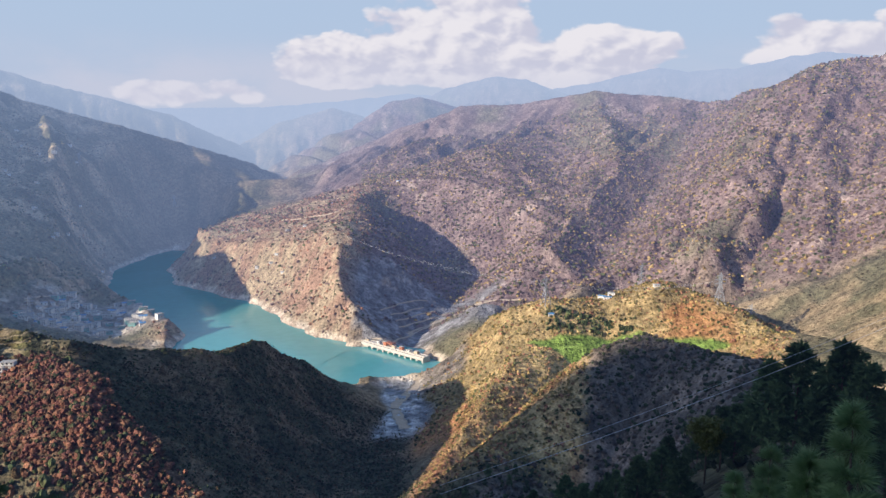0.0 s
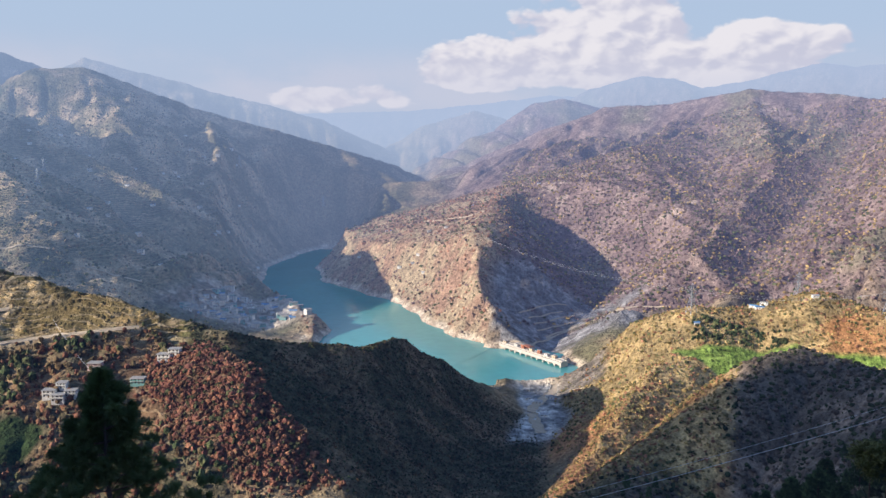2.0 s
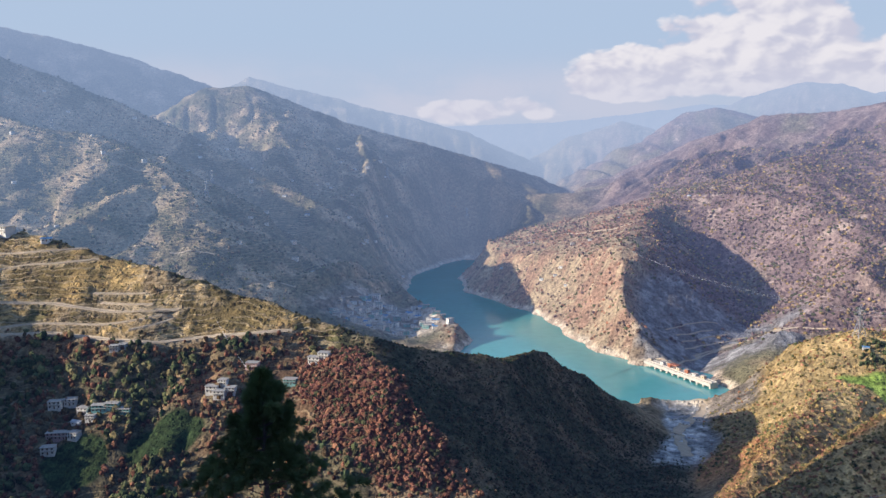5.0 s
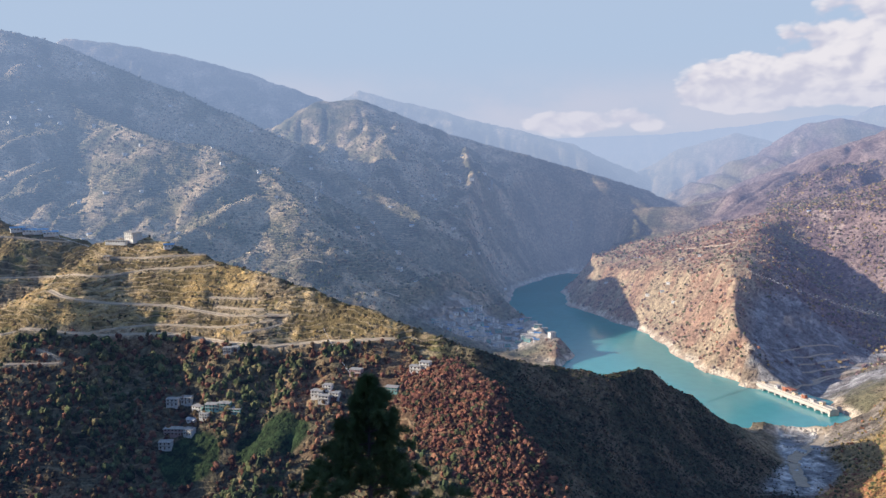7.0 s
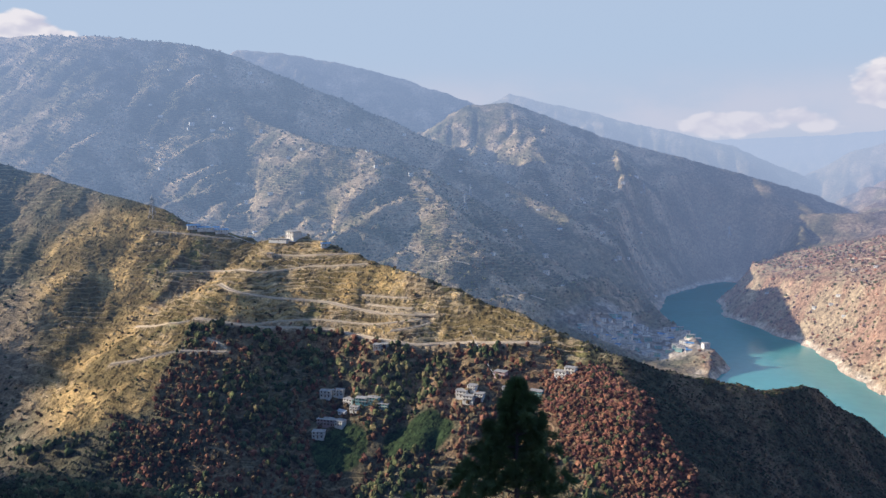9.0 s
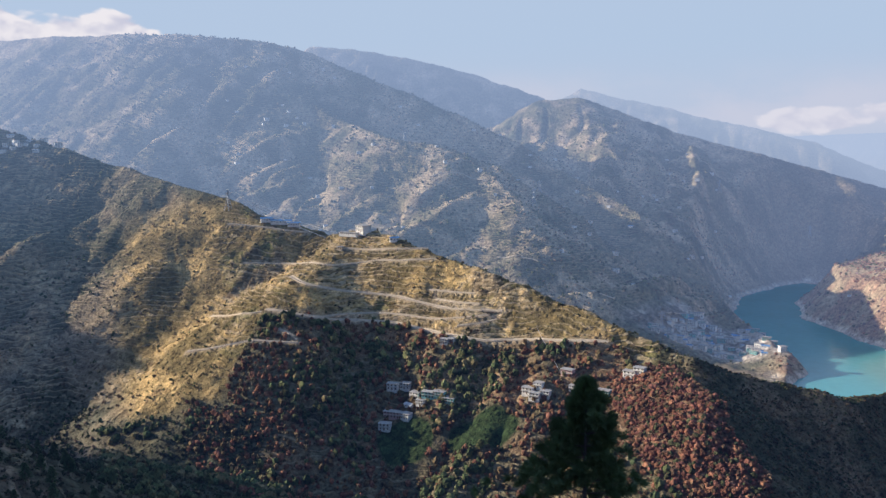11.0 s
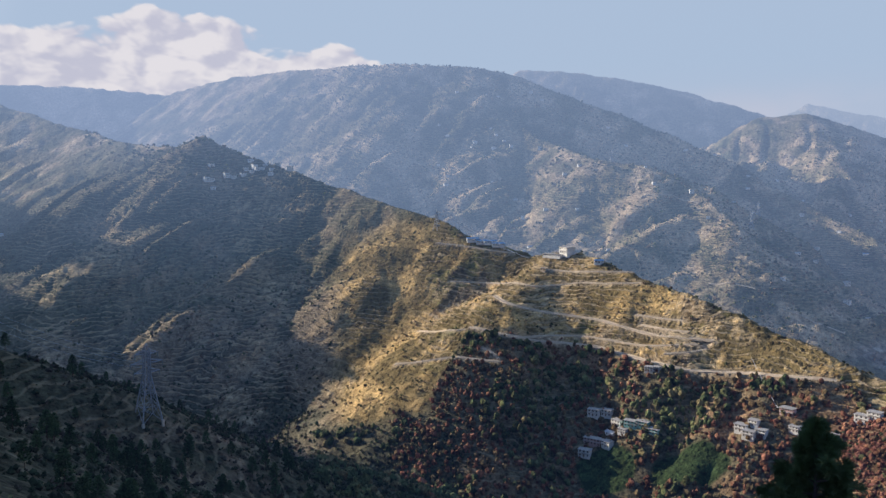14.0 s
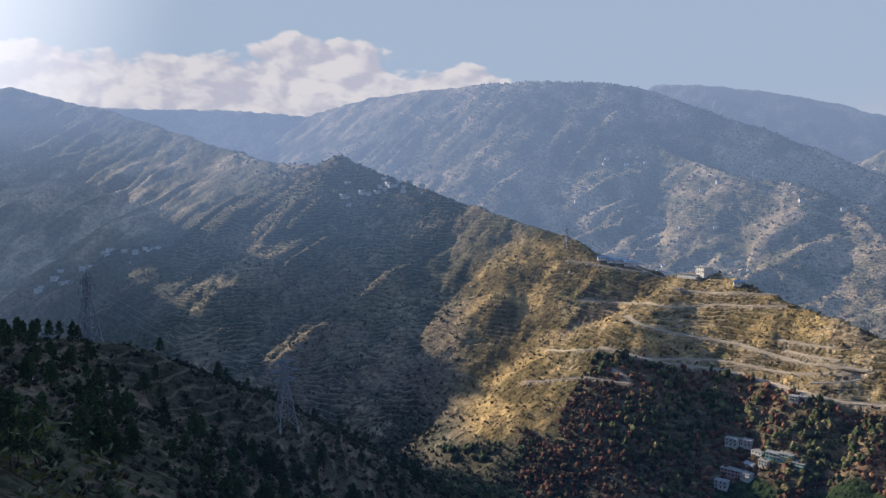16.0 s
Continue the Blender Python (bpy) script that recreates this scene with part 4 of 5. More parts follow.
M_WALL = material("white limewash", (0.74, 0.72, 0.68), 0.9, spread=0.1, random=0.12)
M_PINK = material("pink limewash", (0.58, 0.40, 0.37), 0.9, spread=0.12, random=0.12)
M_TEAL = material("teal limewash", (0.24, 0.46, 0.44), 0.9, spread=0.12, random=0.15)
M_CREAM = material("cream plaster", (0.66, 0.52, 0.36), 0.9, spread=0.1, random=0.1)
M_SLAB = material("roof concrete", (0.40, 0.38, 0.35), 0.95, spread=0.18)
M_TIN = material("blue tin roof", (0.12, 0.27, 0.50), 0.45, spread=0.12, random=0.2)
M_GREY_TIN = material("grey tin roof", (0.42, 0.43, 0.45), 0.5, spread=0.15, random=0.2)
M_DARK = material("dark opening", (0.03, 0.032, 0.035), 0.4, spread=0.1)
M_WOOD = material("door wood", (0.13, 0.07, 0.04), 0.7)
M_STEEL = material("galvanised steel", (0.34, 0.36, 0.39), 0.55, 0.25, spread=0.12)
M_GATE = material("gate steel", (0.16, 0.17, 0.17), 0.6, 0.2, spread=0.2)
M_ORANGE = material("orange machine paint", (0.42, 0.15, 0.07), 0.5, spread=0.15)
M_WIRE = material("aluminium wire", (0.55, 0.55, 0.56), 0.5, 0.3, spread=0.05, bump=0.0)
M_DIRT = material("dirt road", (0.55, 0.45, 0.33), 1.0, spread=0.14, scale=0.5)
M_BARK = material("pine bark", (0.11, 0.075, 0.055), 0.95, spread=0.3, scale=4)
M_NEEDLE = material("pine needles", (0.075, 0.11, 0.045), 0.85, spread=0.25, bump=0.0, random=0.3)
M_NEEDLE_PINE = material("long pine needles", (0.09, 0.14, 0.058), 0.6, spread=0.3, bump=0.0)
M_NEEDLE_NEAR = material("young pine needles", (0.17, 0.27, 0.12), 0.5, spread=0.25, bump=0.0, random=0.15)
M_YELLOW = material("yellowing leaves", (0.11, 0.12, 0.035), 0.6, spread=0.3, bump=0.0)
M_INSUL = material("glass insulator", (0.20, 0.23, 0.22), 0.25, spread=0.05, bump=0.0)

# near and far materials alike get the haze emission
for haze_mat in (M_LAND, M_BARK, M_NEEDLE, M_GATE, M_ORANGE, M_LEAF, M_CONCRETE, M_WALL, M_PINK, M_TEAL, M_CREAM, M_SLAB, M_TIN, M_GREY_TIN, M_DARK, M_WOOD, M_STEEL, M_DIRT, M_WIRE, M_INSUL):
    add_haze_glow(haze_mat)

# ================= the dam =================
DAM_A, DAM_B = bearing(-6.6, 1294), bearing(-1.2, 1171)
DAM_LONG = (DAM_B - DAM_A).length


def build_dam():
    dam = thing("dam", "pale concrete dam with piers and steel gates across the river", "dam")
    dam.matrix_world = Matrix.Translation((DAM_A + DAM_B) / 2) @ Matrix.Rotation(math.atan2(DAM_B.y - DAM_A.y, DAM_B.x - DAM_A.x), 4, "Z")
    h = DAM_LONG / 2
    part("deck", box(bmesh.new(), -h - 4, h + 2, -5, 5, 7.6, 9.2, 0.2), M_CONCRETE, dam)
    part("beam", box(bmesh.new(), -h - 4, h + 2, -7.9, -5.004, 3.4, 8.2, 0.2), M_CONCRETE, dam, "pale road beam along the deck")
    for y in (-4.9, 4.6):
        bm = box(bmesh.new(), -h - 4, h + 2, y, y + 0.3, 9.2, 10.3)
        part("parapet", bm, M_CONCRETE, dam)
    n = 13
    for i in range(n + 1):
        x = -h + i * 2 * h / n
        bm = box(bmesh.new(), x - 1.6, x + 1.6, -7.4, 9, -16, 7.59, 0.3)
        part("pier", bm, M_CONCRETE, dam)
        if i < n:
            w = 2 * h / n
            bm = box(bmesh.new(), x + 1.604, x + w - 1.604, -1.0, 0.2, -14, 3.2 if i < 9 else 5.0)
            for k in range(4):
                box(bm, x + 1.7, x + w - 1.7, -1.4, -1.0, -1 + k * 1.3, -0.6 + k * 1.3)
            part("gate", bm, M_GATE, dam, "dark steel gate")
    for i, x in enumerate((-52, -24, -8, 12, 30, 47, 64)):
        tall = (3.2, 4.0, 6.5, 3.4, 5.2, 3.2, 4.4)[i]
        bm = box(bmesh.new(), x - 3.2, x + 3.2, -1.5, 3.6, 9.204, 9.2 + tall, 0.15)
        hut = part("hoist_house", bm, (M_CREAM, M_WALL, M_ORANGE, M_CREAM, M_ORANGE, M_WALL, M_CREAM)[i], dam)
        part("roof", box(bmesh.new(), x - 3.7, x + 3.7, -2.0, 4.1, 9.2 + tall, 9.7 + tall), M_SLAB, hut)
        part("window", box(bmesh.new(), x - 1.4, x + 1.4, -1.56, -1.49, 10.6, 11.6), M_DARK, hut)
    crane = part("gantry_crane", beam(bmesh.new(), (-2, -4, 9.2), (-2, -4, 15), 0.4), M_ORANGE, dam, "orange gantry crane on the deck")
    for a, b in (((8, -4, 9.2), (8, -4, 15)), ((-2, 4, 9.2), (-2, 4, 15)), ((8, 4, 9.2), (8, 4, 15))):
        part("leg", beam(bmesh.new(), a, b, 0.4), M_ORANGE, crane)
    part("girder", box(bmesh.new(), -5, 12, -4.6, 4.6, 15, 16.2), M_ORANGE, crane)
    return dam


build_dam()


# ================= roads =================
def road(rows, half, label, mat=None, lift=0.5, bank=1.0):
    pts = smooth_line(rows)
    zs = height(np.array([p.x for p in pts]), np.array([p.y for p in pts])) + lift
    zs = np.convolve(np.pad(zs, 1, mode="edge"), np.ones(3) / 3, mode="valid")
    bm = bmesh.new()
    prev = None
    for i, p in enumerate(pts):
        a, b = pts[max(i - 1, 0)], pts[min(i + 1, len(pts) - 1)]
        n = Vector((-(b - a).y, (b - a).x, 0)).normalized() * half * (1 + 0.15 * math.sin(i * 1.7))
        if n.dot(Vector((p.x, p.y, 0))) > 0:
            n = -n
        z = float(zs[i])
        near, far_side = Vector((p.x, p.y, z)) + n, Vector((p.x, p.y, z)) - n
        cur = [bm.verts.new(far_side - n * 0.45 + Vector((0, 0, bank * (0.8 + 0.3 * math.sin(i * 0.9))))), bm.verts.new(far_side), bm.verts.new(near), bm.verts.new(near + n * 0.3 + Vector((0, 0, -1.6)))]
        if prev:
            for k in range(3):
                bm.faces.new((prev[k], cur[k], cur[k + 1], prev[k + 1]))
        prev = cur
    bmesh.ops.recalc_face_normals(bm, faces=bm.faces)
    return tagged(part("road", bm, mat or M_DIRT), label, "road", kind="structure")


for i, rows in enumerate(HILL_ROADS):
    road(rows, 1.7 if i in (0, 2) else 1.0, "pale dirt road cut across the terraced hill", None, 0.8, 1.3 if i in (0, 2) else 0.8)
for rows in ([(-36.17, 1445), (-34.05, 1442), (-32.15, 1439)], [(-40.85, 1483), (-39.15, 1474), (-37.79, 1468)], [(-45.86, 1730), (-43.35, 1751), (-41.67, 1726)]):
    road(rows, 3.5, "pale dirt road on the far slope")
road([(-6.52, 1272), (-5.23, 1274), (-3.94, 1274), (-2.99, 1329), (-1.43, 1397), (0.46, 1448), (2.39, 1457), (4.32, 1472), (6.15, 1472)], 2.6, "pale works road climbing from the dam")
for rows in ([(-4.7, 1394), (-2.82, 1457), (-1.14, 1504)], [(-3.93, 1394), (-1.44, 1472)], [(-3.51, 1386), (-0.49, 1480)], [(-3.29, 1372), (-0.92, 1440), (0.8, 1492)], [(-2.64, 1364), (-0.92, 1420)]):
    road(rows, 2.0, "pale bench road in the quarry")
road([(-11.83, 1909), (-9.37, 1812), (-6.87, 1783)], 3.0, "pale dirt road across the headland")
road([(-28.48, 1471), (-26.43, 1565), (-24.48, 1672)], 4.0, "pale road above the town")
road([(-1.76, 1076), (-1.85, 1048), (-2.85, 989), (-3.51, 941), (-2.85, 858)], 5.0, "pale gravel track along the stream")


# ================= houses =================
def house(kind, w, dep, floors, wall_mat, roof_mat, pitched, label, group, m):
    ob = thing("house", label, "house", group, m)
    hgt = 2.8 * floors
    part("wall", box(bmesh.new(), -w / 2, w / 2, -dep / 2, dep / 2, -2.6, hgt, 0.05), wall_mat, ob)
    if pitched:
        bm = bmesh.new()
        e, r = 0.6, 1.6
        v = [bm.verts.new(c) for c in ((-w / 2 - e, -dep / 2 - e, hgt), (w / 2 + e, -dep / 2 - e, hgt), (w / 2 + e, dep / 2 + e, hgt), (-w / 2 - e, dep / 2 + e, hgt), (-w / 2 - e, 0, hgt + r), (w / 2 + e, 0, hgt + r))]
        for f in ((0, 1, 5, 4), (2, 3, 4, 5), (0, 4, 3), (1, 2, 5), (3, 2, 1, 0)):
            bm.faces.new([v[i] for i in f])
        part("roof", bm, roof_mat, ob)
    else:
        part("roof", box(bmesh.new(), -w / 2 - 0.5, w / 2 + 0.5, -dep / 2 - 0.9, dep / 2 + 0.5, hgt, hgt + 0.35), roof_mat, ob)
        if floors > 1:
            part("balcony", box(bmesh.new(), -w / 2 - 0.2, w / 2 + 0.2, -dep / 2 - 1.2, -dep / 2 - 0.004, 2.9, 3.15), roof_mat, ob)
    n = max(2, int(w / 3.2))
    for f in range(floors):
        for i in range(n):
            x = -w / 2 + (i + 0.5) * w / n
            if f == 0 and i == n // 2:
                part("door", box(bmesh.new(), x - 0.5, x + 0.5, -dep / 2 - 0.06, -dep / 2 + 0.1, 0, 2.1), M_WOOD, ob)
            else:
                part("window", box(bmesh.new(), x - 0.65, x + 0.65, -dep / 2 - 0.05, -dep / 2 + 0.1, 0.9 + 3 * f, 2.2 + 3 * f), M_DARK, ob)
    return ob


row_house = house("row", 26, 7, 2, M_PINK, M_SLAB, False, "long two-storey pink house with dark windows in the village", "village houses", stand(-48.43, 715, -22))
pink_b = copy_thing(row_house, stand(-35.46, 711, -25))
pink_b.scale = (0.45, 1, 1.1)
white_a = house("white", 10, 7, 2, M_WALL, M_SLAB, False, "white two-storey house with a flat concrete roof", "village houses", stand(-47.01, 730, -38))
for az, d, turn, s in ((-48.75, 745, -20, 1.1), (-47.8, 746, -20, 1.0), (-49.37, 703, -18, 1.1), (-47.72, 708, -40, 0.9), (-46.6, 716, -30, 0.8), (-34.96, 694, -24, 0.8), (-38.4, 694, -25, 1.05), (-37.6, 697, -25, 0.8), (-37.9, 686, -22, 1.0), (-37.1, 688, -20, 0.9), (-30.9, 701, -22, 1.1), (-30.2, 700, -22, 1.0), (-44.83, 771, -15, 0.8), (-44.3, 772, -20, 0.7)):
    white_b = copy_thing(white_a, stand(az, d, turn))
    white_b.scale = (s, 1, s)
teal = house("teal", 13, 7, 2, M_TEAL, M_SLAB, False, "teal-washed house with a flat roof in the village", "village houses", stand(-46.0, 719, -20))
for az, d, turn in ((-45.2, 715, -24), (-44.45, 708, -26), (-32.75, 687, -20)):
    teal_b = copy_thing(teal, stand(az, d, turn))
    teal_b.scale = (0.9, 1, 0.85)
tin = house("tin", 9, 6, 1, M_WALL, M_GREY_TIN, True, "small white house under a grey tin roof", "hamlet houses", stand(-47.5, 722, -45))
blue = house("blue", 11, 7, 1, M_WALL, M_TIN, True, "white house under a blue tin roof", "hamlet houses", stand(-48.6, 934, 5))
grey_a = house("block", 11, 9, 3, M_WALL, M_SLAB, False, "white three-storey concrete house in the town", "town houses", stand(-27.2, 1450, 10))
# hamlets on the headland, the sunny hill and the far slopes
for az, d in ((-14.66, 1967), (-14.2, 1950), (-13.71, 1717), (-12.69, 1696), (-12.3, 1700), (-11.44, 1772), (-10.21, 1762), (-8.94, 1994), (-8.11, 1994), (-6.02, 2060), (-5.6, 2055), (-5.2, 2050), (-16.68, 1871), (-11.89, 1643), (12.0, 1082), (12.7, 1085), (12.42, 1076), (15.9, 1090), (8.3, 1011), (-3.3, 2080), (-33.88, 1788), (-33.2, 1790), (-31.17, 1899), (-30.39, 2163), (-45.41, 1843), (-53.66, 1625), (-54.07, 1609), (-56.1, 2296), (-57.0, 2300), (-59.1, 2319)):
    k = rng.uniform(0.8, 1.3)
    h_copy = copy_thing((tin, white_a, tin, blue)[int(rng.integers(0, 4))], stand(az, d, rng.uniform(-30, 30)))
    h_copy.scale = (k * 0.8, 0.8, 0.75)
# the town on the promontory
for i in range(150):
    az, d = rng.uniform(-31.5, -20.3), rng.uniform(1405, 1555)
    z_here = ground_at(az, d)
    if 4 < z_here < 60:
        h_copy = copy_thing((grey_a, white_a, tin, blue, grey_a, teal)[int(rng.integers(0, 6))], stand(az, d, rng.uniform(-40, 40)))
        k = rng.uniform(0.8, 1.3)
        h_copy.scale = (k, 1, rng.uniform(0.8, 1.1))
for a0, a1, d0, d1, n in ((-62, -26, 1500, 2350, 70), (-79, -71, 1330, 1400, 22), (-99, -90, 1480, 1540, 20), (-30, -20, 1900, 2500, 14)):
    for i in range(n):
        az, d = rng.uniform(a0, a1), rng.uniform(d0, d1)
        if ground_at(az, d) > 6:
            h_copy = copy_thing((tin, white_a, tin, grey_a)[int(rng.integers(0, 4))], stand(az, d, rng.uniform(-30, 30)))
            k = rng.uniform(0.7, 1.1)
            h_copy.scale = (k, 1, 0.8)
# the complex on the terraced knob
lodge = house("lodge", 13, 9, 2, M_WALL, M_SLAB, False, "white two-storey building on the hilltop", "hilltop buildings", stand(-50.9, 972, -58))
lodge.scale = (1.35, 1.35, 1.5)
house("hall", 26, 8, 1, M_WALL, M_SLAB, False, "long low white building beside the taller white block", "hilltop buildings", stand(-51.95, 976, -35))
house("hut", 7, 6, 1, M_CREAM, M_SLAB, False, "small cream hut beside the hill road", "hilltop buildings", stand(-52.6, 953, -30))
shed = house("shed", 16, 9, 1, M_WALL, M_TIN, True, "long shed under a blue tin roof by the switchyard", "switchyard sheds", stand(-57.21, 1037, 4))
for az, d in ((-57.9, 1041), (-56.6, 1033), (-56.0, 1027)):
    copy_thing(shed, stand(az, d, 4))
for az, d, turn in ((-2.2, 1010, 20), (-3.0, 985, -15), (-3.9, 1000, 30), (-2.6, 930, 0), (-4.0, 1045, 10)):
    copy_thing(tin, stand(az, d, turn))


# ================= pylons and wires =================
def pylon(tall, label, m):
    ob = thing("pylon", label, "pylon", "power pylons", m)
    foot, waist, k = tall * 0.13, tall * 0.035, tall * 0.0045
    levels = [0, 0.2, 0.37, 0.5, 0.6, 0.7, 0.8, 0.9]

    def half(f):
        return foot + (waist - foot) * min(f / 0.6, 1.0)

    corners = ((-1, -1), (1, -1), (1, 1), (-1, 1))
    for sx, sy in corners:
        bm = bmesh.new()
        rings = []
        for x, y, z, thick in ((sx * foot, sy * foot, 0.0, k * 1.4), (sx * waist, sy * waist, tall * 0.6, k * 1.2), (sx * waist, sy * waist, tall * 0.9, k * 1.1), (0, 0, tall, k * 0.6)):
            rings.append([bm.verts.new((x + dx * thick, y + dy * thick, z)) for dx, dy in ((-1, -1), (1, -1), (1, 1), (-1, 1))])
        for p, q in zip(rings, rings[1:]):
            for e in range(4):
                bm.faces.new((p[e], p[(e + 1) % 4], q[(e + 1) % 4], q[e]))
        bm.faces.new(rings[0][::-1])
        bm.faces.new(rings[-1])
        leg = part("leg", bm, M_STEEL, ob)
        part("footing", box(bmesh.new(), sx * foot - 0.6, sx * foot + 0.6, sy * foot - 0.6, sy * foot + 0.6, -3, 0.4), M_CONCRETE, leg, "concrete footing")
    for a, b in zip(levels, levels[1:]):
        bm = bmesh.new()
        for (ax, ay), (bx, by) in zip(corners, corners[1:] + corners[:1]):
            beam(bm, (ax * half(a), ay * half(a), tall * a), (bx * half(b), by * half(b), tall * b), k * 0.8)
            beam(bm, (bx * half(a), by * half(a), tall * a), (ax * half(b), ay * half(b), tall * b), k * 0.8)
            beam(bm, (ax * half(b), ay * half(b), tall * b), (bx * half(b), by * half(b), tall * b), k * 0.8)
        part("lattice", bm, M_STEEL, ob)
    for f, reach in ((0.62, 0.17), (0.74, 0.21), (0.86, 0.15)):
        for s in (-1, 1):
            bm = bmesh.new()
            tip = (s * tall * reach, 0, tall * (f + 0.01))
            for sy in (-1, 1):
                beam(bm, (s * waist, sy * waist, tall * f), tip, k)
                beam(bm, (s * waist, sy * waist, tall * (f + 0.05)), tip, k)
            arm = part("crossarm", bm, M_STEEL, ob)
            part("insulator", beam(bmesh.new(), (s * tall * reach, 0, tall * (f + 0.01)), (s * tall * reach, 0, tall * (f - 0.05)), k * 1.2, sides=6), M_INSUL, arm)
    return ob


PYLON = pylon(40.0, "tall galvanised lattice power pylon", stand(-81.59, 410, 25, 0.5))
for az, d, turn, s in ((-94.78, 452, 60, 0.98), (7.89, 1038, 40, 1.0), (20.28, 1058, 30, 1.05), (-28.77, 1421, 15, 0.95), (-38.22, 1681, 30, 0.9), (-37.8, 1760, 30, 0.9), (-47.8, 1895, 20, 1.0), (14.81, 1150, 40, 0.9), (22.43, 1150, 20, 0.8), (-60.6, 1082, 50, 0.7), (-25.2, 2400, 20, 0.9), (-19.3, 2600, 20, 0.9)):
    tower = copy_thing(PYLON, stand(az, d, turn, 0.5))
    tower.scale = (s, s, s)


def wire(name, a, b, sag, thick, label, group):
    """A hanging wire between two places."""
    a, b = Vector(a), Vector(b)
    bm = bmesh.new()
    n = 26
    side = (b - a).cross(Vector((0, 0, 1))).normalized() * thick
    rows = []
    for i in range(n + 1):
        t = i / n
        p = a.lerp(b, t) - Vector((0, 0, 4 * sag * t * (1 - t)))
        rows.append([bm.verts.new(p + side), bm.verts.new(p + Vector((0, 0, thick))), bm.verts.new(p - side), bm.verts.new(p - Vector((0, 0, thick)))])
    for p, q in zip(rows, rows[1:]):
        for k in range(4):
            bm.faces.new((p[k], p[(k + 1) % 4], q[(k + 1) % 4], q[k]))
    return tagged(part(name, bm, M_WIRE), label, "wire", group)


# two wires that cross the near slope
wire("overhead_wire", bearing(0.0, 46, 327.6), bearing(38.0, 62, 342.2), 0.5, 0.016, "thin pale overhead wire above the pines", "overhead wires")
wire("overhead_wire", bearing(0.0, 46.4, 328.0), bearing(38.0, 62.6, 342.8), 0.5, 0.010, "thin pale overhead wire above the pines", "overhead wires")
for k in (-1, 0, 1):
    wire("power_line", bearing(7.89 + 0.25 * k, 1038, ground_at(7.89, 1038) + 30 + 2 * k), bearing(-7.2 + 0.1 * k, 1500, ground_at(-7.2, 1500) + 25), 14, 0.07, "long transmission line over the dam", "transmission lines")
    wire("power_line", bearing(7.89 + 0.25 * k, 1038, ground_at(7.89, 1038) + 30 + 2 * k), bearing(20.28 + 0.25 * k, 1058, ground_at(20.28, 1058) + 30 + 2 * k), 10, 0.07, "long transmission line over the sunny hill", "transmission lines")
    wire("power_line", bearing(-81.59 + 0.4 * k, 410, ground_at(-81.59, 410) + 29 + 2 * k), bearing(-94.78 + 0.4 * k, 452, ground_at(-94.78, 452) + 29 + 2 * k), 7, 0.06, "transmission line between the near pylons", "transmission lines")
for k in range(5):
    wire("power_line", bearing(-60.6 + 0.12 * k, 1082, ground_at(-60.6, 1082) + 26 - 3 * (k % 3)), bearing(-56.4 + 0.9 * k, 1030 - 14 * k, ground_at(-56.4 + 0.9 * k, 1030 - 14 * k) + 9), 5, 0.22, "pale line running down to the switchyard", "transmission lines")
wire("power_line", bearing(-37.9, 772, ground_at(-37.9, 772) + 6), bearing(-35.9, 705, ground_at(-35.9, 705) + 5), 2, 0.15, "thin line from the hill road to the village", "transmission lines")


# ================= pines =================
def needle_tuft(bm, at, out, long, count, thin, r):
    """A brush of needles at a twig's end."""
    out = out.normalized()
    for _ in range(count):
        v = (out * 0.75 + Vector((r.gauss(0, 0.55), r.gauss(0, 0.55), r.gauss(0.05, 0.5)))).normalized() * long * r.uniform(0.7, 1.15)
        side = v.cross(Vector((r.gauss(0, 1), r.gauss(0, 1), r.gauss(0, 1)))).normalized() * thin
        mid = at + v * 0.5 + side
        tip = at + v - Vector((0, 0, long * 0.12))
        bm.faces.new((bm.verts.new(at - side), bm.verts.new(mid), bm.verts.new(tip)))


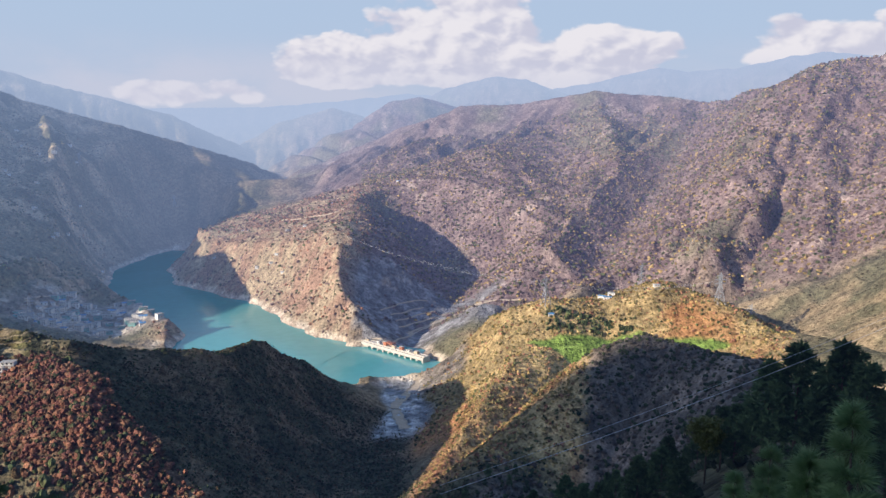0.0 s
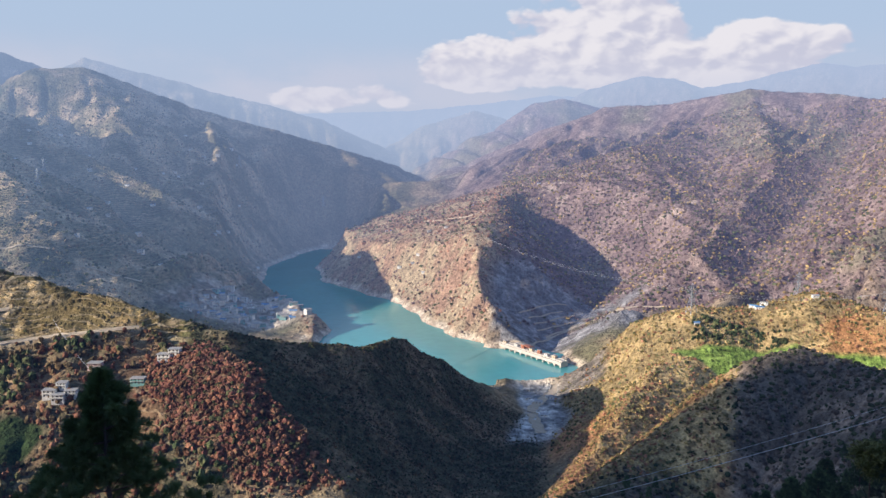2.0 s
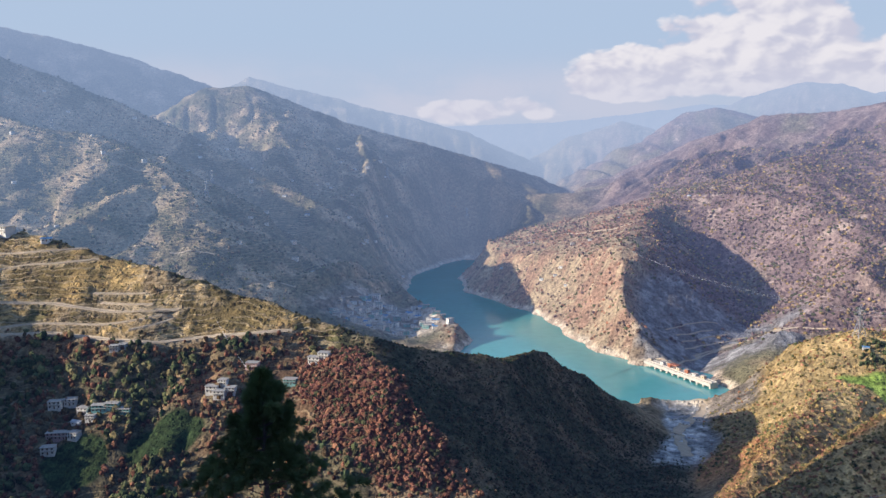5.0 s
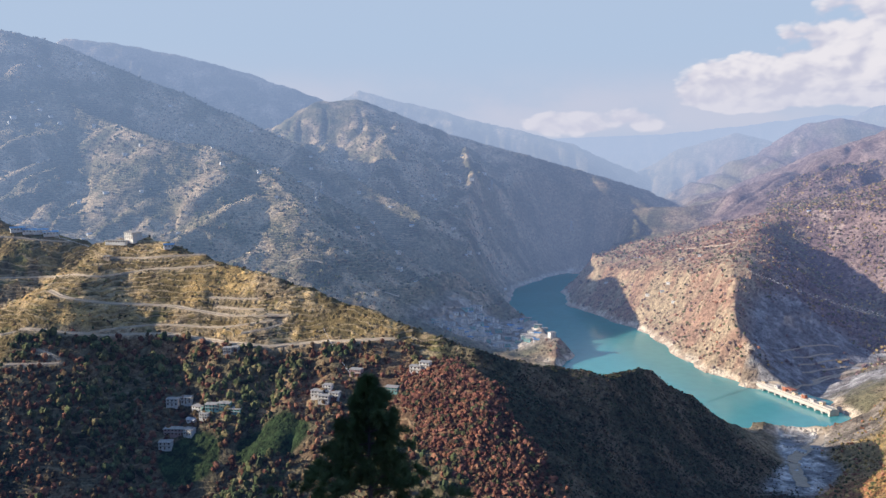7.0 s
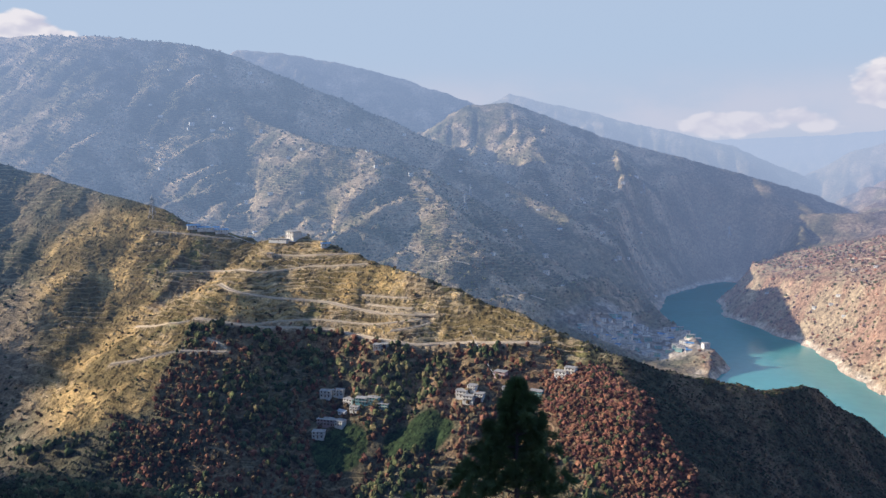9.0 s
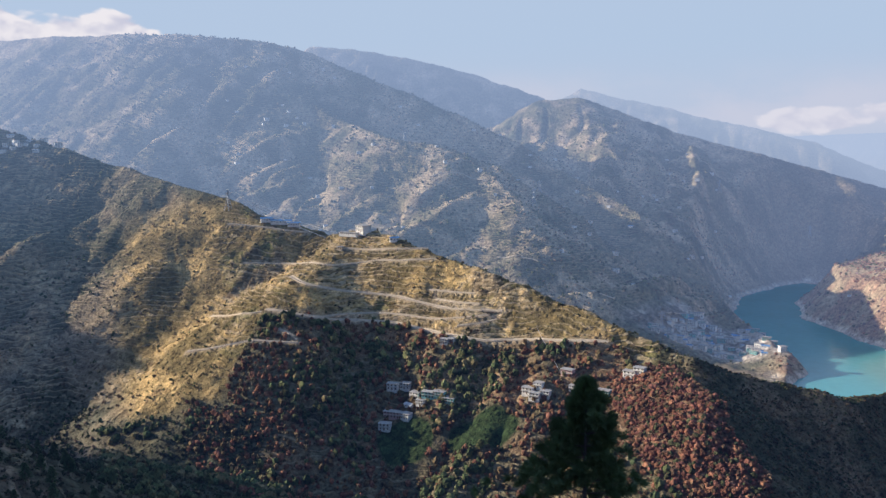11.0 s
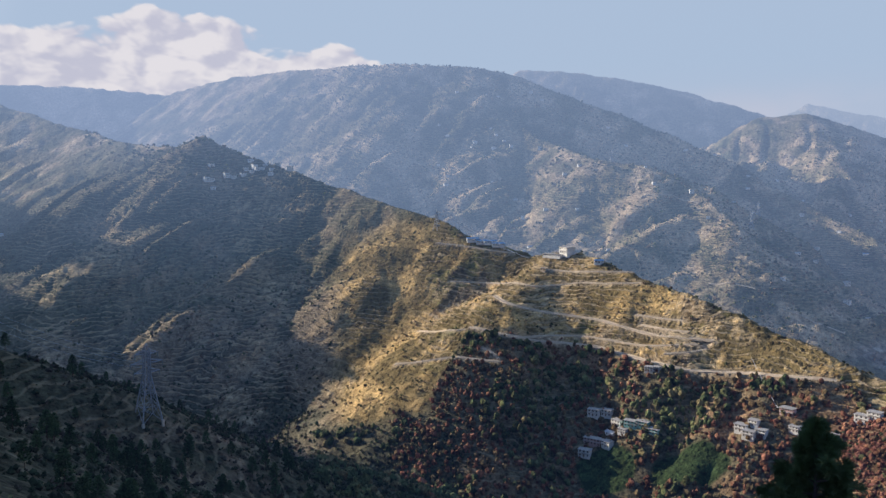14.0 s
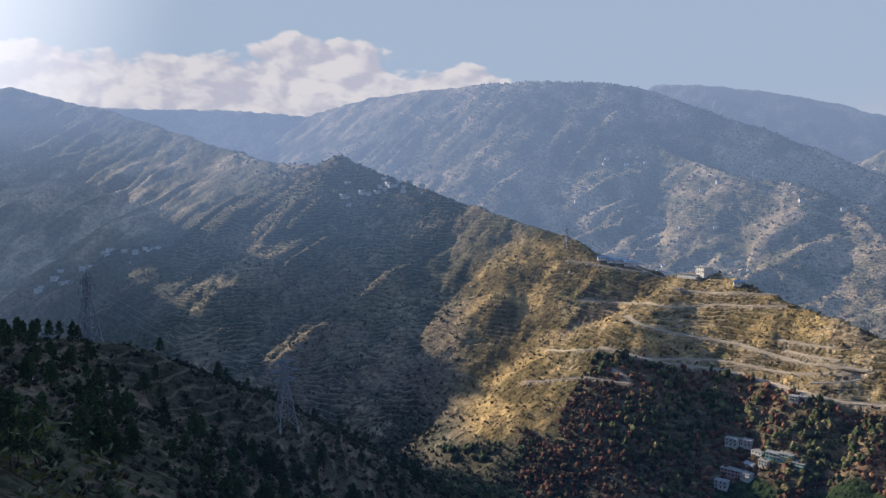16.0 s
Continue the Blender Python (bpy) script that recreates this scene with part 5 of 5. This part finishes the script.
def pine(tall, wide, bare, whorls, twigs, per_tuft, long, thin, seed, needle_mat, label, group, m, taper=0.7):
    """A long-needled pine: tapered trunk, whorled limbs, and a crown of needle tufts."""
    r = random.Random(seed)
    ob = thing("pine_tree", label, "tree", group, m)
    bm = bmesh.new()
    lean = Vector((r.uniform(-0.02, 0.02), r.uniform(-0.02, 0.02), 1)) * tall
    beam(bm, (0, 0, -0.6), lean * 0.5, tall * 0.016, tall * 0.010, 7)
    beam(bm, lean * 0.5, lean, tall * 0.010, tall * 0.002, 7)
    limbs, crown = bm, bmesh.new()
    for i in range(whorls):
        f = bare + (1 - bare) * (i + 0.5) / whorls
        reach = wide * (1.02 - f) ** taper / (1.02 - bare) ** taper * r.uniform(0.8, 1.1)
        n = 5 if f < 0.9 else 3
        turn = r.uniform(0, 6.28)
        for k in range(n):
            a = turn + 6.283 * k / n + r.uniform(-0.4, 0.4)
            d = Vector((math.cos(a), math.sin(a), r.uniform(0.15, 0.55)))
            base, long_k = lean * f, reach * r.uniform(0.65, 1.1)
            end = base + d * long_k
            beam(limbs, base, end, tall * 0.003, tall * 0.001, 4)
            for j in range(twigs):
                g = 0.4 + 0.6 * (j + 1) / twigs
                at = base.lerp(end, g) + Vector((r.gauss(0, 1), r.gauss(0, 1), r.gauss(0.2, 0.6))) * long_k * 0.13
                needle_tuft(crown, at, d + Vector((0, 0, 0.5)), long, per_tuft, thin, r)
    for _ in range(3):
        needle_tuft(crown, lean * r.uniform(0.97, 1.0), Vector((0, 0, 1)), long, per_tuft, thin, r)
    part("trunk", limbs, M_BARK, ob, "rough brown trunk with whorled limbs", True)
    part("crown", crown, needle_mat, ob, "dark green long-needled crown")
    return ob


NEAR_Z = 344.9
near_ground = ground_at(-35.3, 18)
pine(NEAR_Z - near_ground, 2.3, 0.3, 13, 8, 110, 0.27, 0.0065, 3, M_NEEDLE_PINE, "dark green pine standing close below the viewpoint", "near pines", stand(-35.3, 18), 1.15)
MID = [pine(13.0, 3.6, 0.22, 10, 6, 13, 1.0, 0.15, 20 + i, M_NEEDLE, "tall dark pine on the near slope", "slope pines", stand(az, d)) for i, (az, d) in enumerate(((27.2, 128), (24.6, 150), (21.0, 160)))]
for az, d, s in ((25.8, 118, 1.55), (28.4, 112, 1.5), (23.9, 140, 1.3), (30.0, 105, 1.5), (21.9, 150, 0.95), (20.4, 172, 0.9), (17.4, 205, 1.0), (15.4, 232, 0.9), (13.6, 242, 0.95), (11.2, 232, 0.9), (8.6, 235, 0.9), (6.3, 252, 1.0), (4.2, 252, 0.95), (2.4, 262, 0.9), (12.3, 160, 0.8), (15.2, 142, 0.9), (14.0, 122, 0.7), (26.2, 90, 0.75), (24.0, 84, 0.6), (18.4, 128, 0.8), (27.0, 150, 1.1), (29.5, 140, 1.2), (31.5, 120, 1.1), (22.8, 185, 1.0), (26.0, 200, 1.1), (19.4, 230, 0.9), (9.8, 190, 0.9), (7.4, 200, 0.85), (5.4, 215, 0.9), (10.6, 270, 1.0), (16.4, 270, 0.9), (18.6, 300, 0.9), (13.0, 320, 0.9)):
    t_copy = copy_thing(MID[int(rng.integers(0, 3))], stand(az, d, rng.uniform(0, 360)))
    s *= rng.uniform(0.9, 1.15)
    t_copy.scale = (s, s, s)
LOW = [pine(11.0, 2.9, 0.2, 8, 4, 7, 1.1, 0.24, 30 + i, M_NEEDLE, "dark pine in the wood on the near spur", "spur pines", stand(az, d)) for i, (az, d) in enumerate(((-84.0, 330), (-79.0, 380), (-90.0, 300)))]
placed = 0
while placed < 300:
    az, d = rng.uniform(-104, -70), math.sqrt(rng.uniform(110 ** 2, 500 ** 2))
    x, y = bearing(az, d).xy
    wood = float(fbm(np.array([x / 70]), np.array([y / 70]), 401, 3)[0])
    placed += 1
    if wood < -0.3 or ground_at(az, d) < 165:
        continue
    s = rng.uniform(0.55, 1.0)
    t_copy = copy_thing(LOW[int(rng.integers(0, 3))], stand(az, d, rng.uniform(0, 360)))
    t_copy.scale = (s, s, s)
for i in range(85):
    az, d = rng.uniform(0, 30), math.sqrt(rng.uniform(120 ** 2, 430 ** 2))
    if d > 330 and az > 8 and rng.uniform() < 0.6:
        continue
    s = rng.uniform(0.6, 1.15)
    t_copy = copy_thing(LOW[int(rng.integers(0, 3))], stand(az, d, rng.uniform(0, 360)))
    t_copy.scale = (s, s, s)


def leafy(name, tall, wide, bare, count, leaf, seed, mat, label, category, m):
    """A broad-leaved tree or bush: tapered stem, limbs, and a crown of single leaves."""
    r = random.Random(seed)
    ob = thing(name, label, category, "", m)
    limbs, crown = bmesh.new(), bmesh.new()
    beam(limbs, (0, 0, -0.3), (0, 0, tall * 0.85), tall * 0.014, tall * 0.004, 7)
    for i in range(16):
        f = bare + (0.85 - bare) * i / 16
        a = i * 2.4 + r.uniform(-0.3, 0.3)
        reach = wide * (0.6 + 0.4 * math.sin(math.pi * (i + 2) / 18)) * r.uniform(0.7, 1.1)
        base = Vector((0, 0, tall * f))
        end = base + Vector((math.cos(a) * reach, math.sin(a) * reach, reach * r.uniform(0.3, 0.9)))
        beam(limbs, base, end, tall * 0.005, tall * 0.0015, 4)
        for k in range(count // 16):
            g = 1 - 0.75 * r.random() ** 1.5
            c = base.lerp(end, g) + Vector((r.gauss(0, 1), r.gauss(0, 1), r.gauss(0, 1))) * wide * 0.16
            u = Vector((r.gauss(0, 1), r.gauss(0, 1), r.gauss(-0.4, 0.8))).normalized() * leaf * r.uniform(0.7, 1.2)
            v = u.cross(Vector((r.gauss(0, 1), r.gauss(0, 1), r.gauss(0, 1)))).normalized() * leaf * 0.32
            crown.faces.new([crown.verts.new(q) for q in (c - u, c - u * 0.2 + v, c + u, c - u * 0.2 - v)])
    part("trunk", limbs, M_BARK, ob, "thin grey-brown trunk with limbs", True)
    part("crown", crown, mat, ob, "crown of single yellow-green leaves")
    return ob


leafy("broadleaf_tree", 14.0, 3.6, 0.5, 2600, 0.42, 61, M_YELLOW, "slender tree with yellowing leaves among the pines", "tree", stand(20.0, 150))
leafy("leafy_bush", 1.5, 0.7, 0.15, 420, 0.055, 62, M_YELLOW, "yellow-green leafy bush close to the viewpoint", "bush", stand(-100.2, 7.5))
# young pines by the viewpoint
for az, d, tall, seed in ((29.5, 9.0, 2.52, 51), (26.7, 9.6, 1.94, 52), (24.3, 14.0, 2.39, 53), (22.0, 17.0, 2.25, 54)):
    pine(tall, 0.22, 0.4, 5, 3, 55, 0.23, 0.003, seed, M_NEEDLE_NEAR, "young pine with long soft green needles", "young pines", stand(az, d))
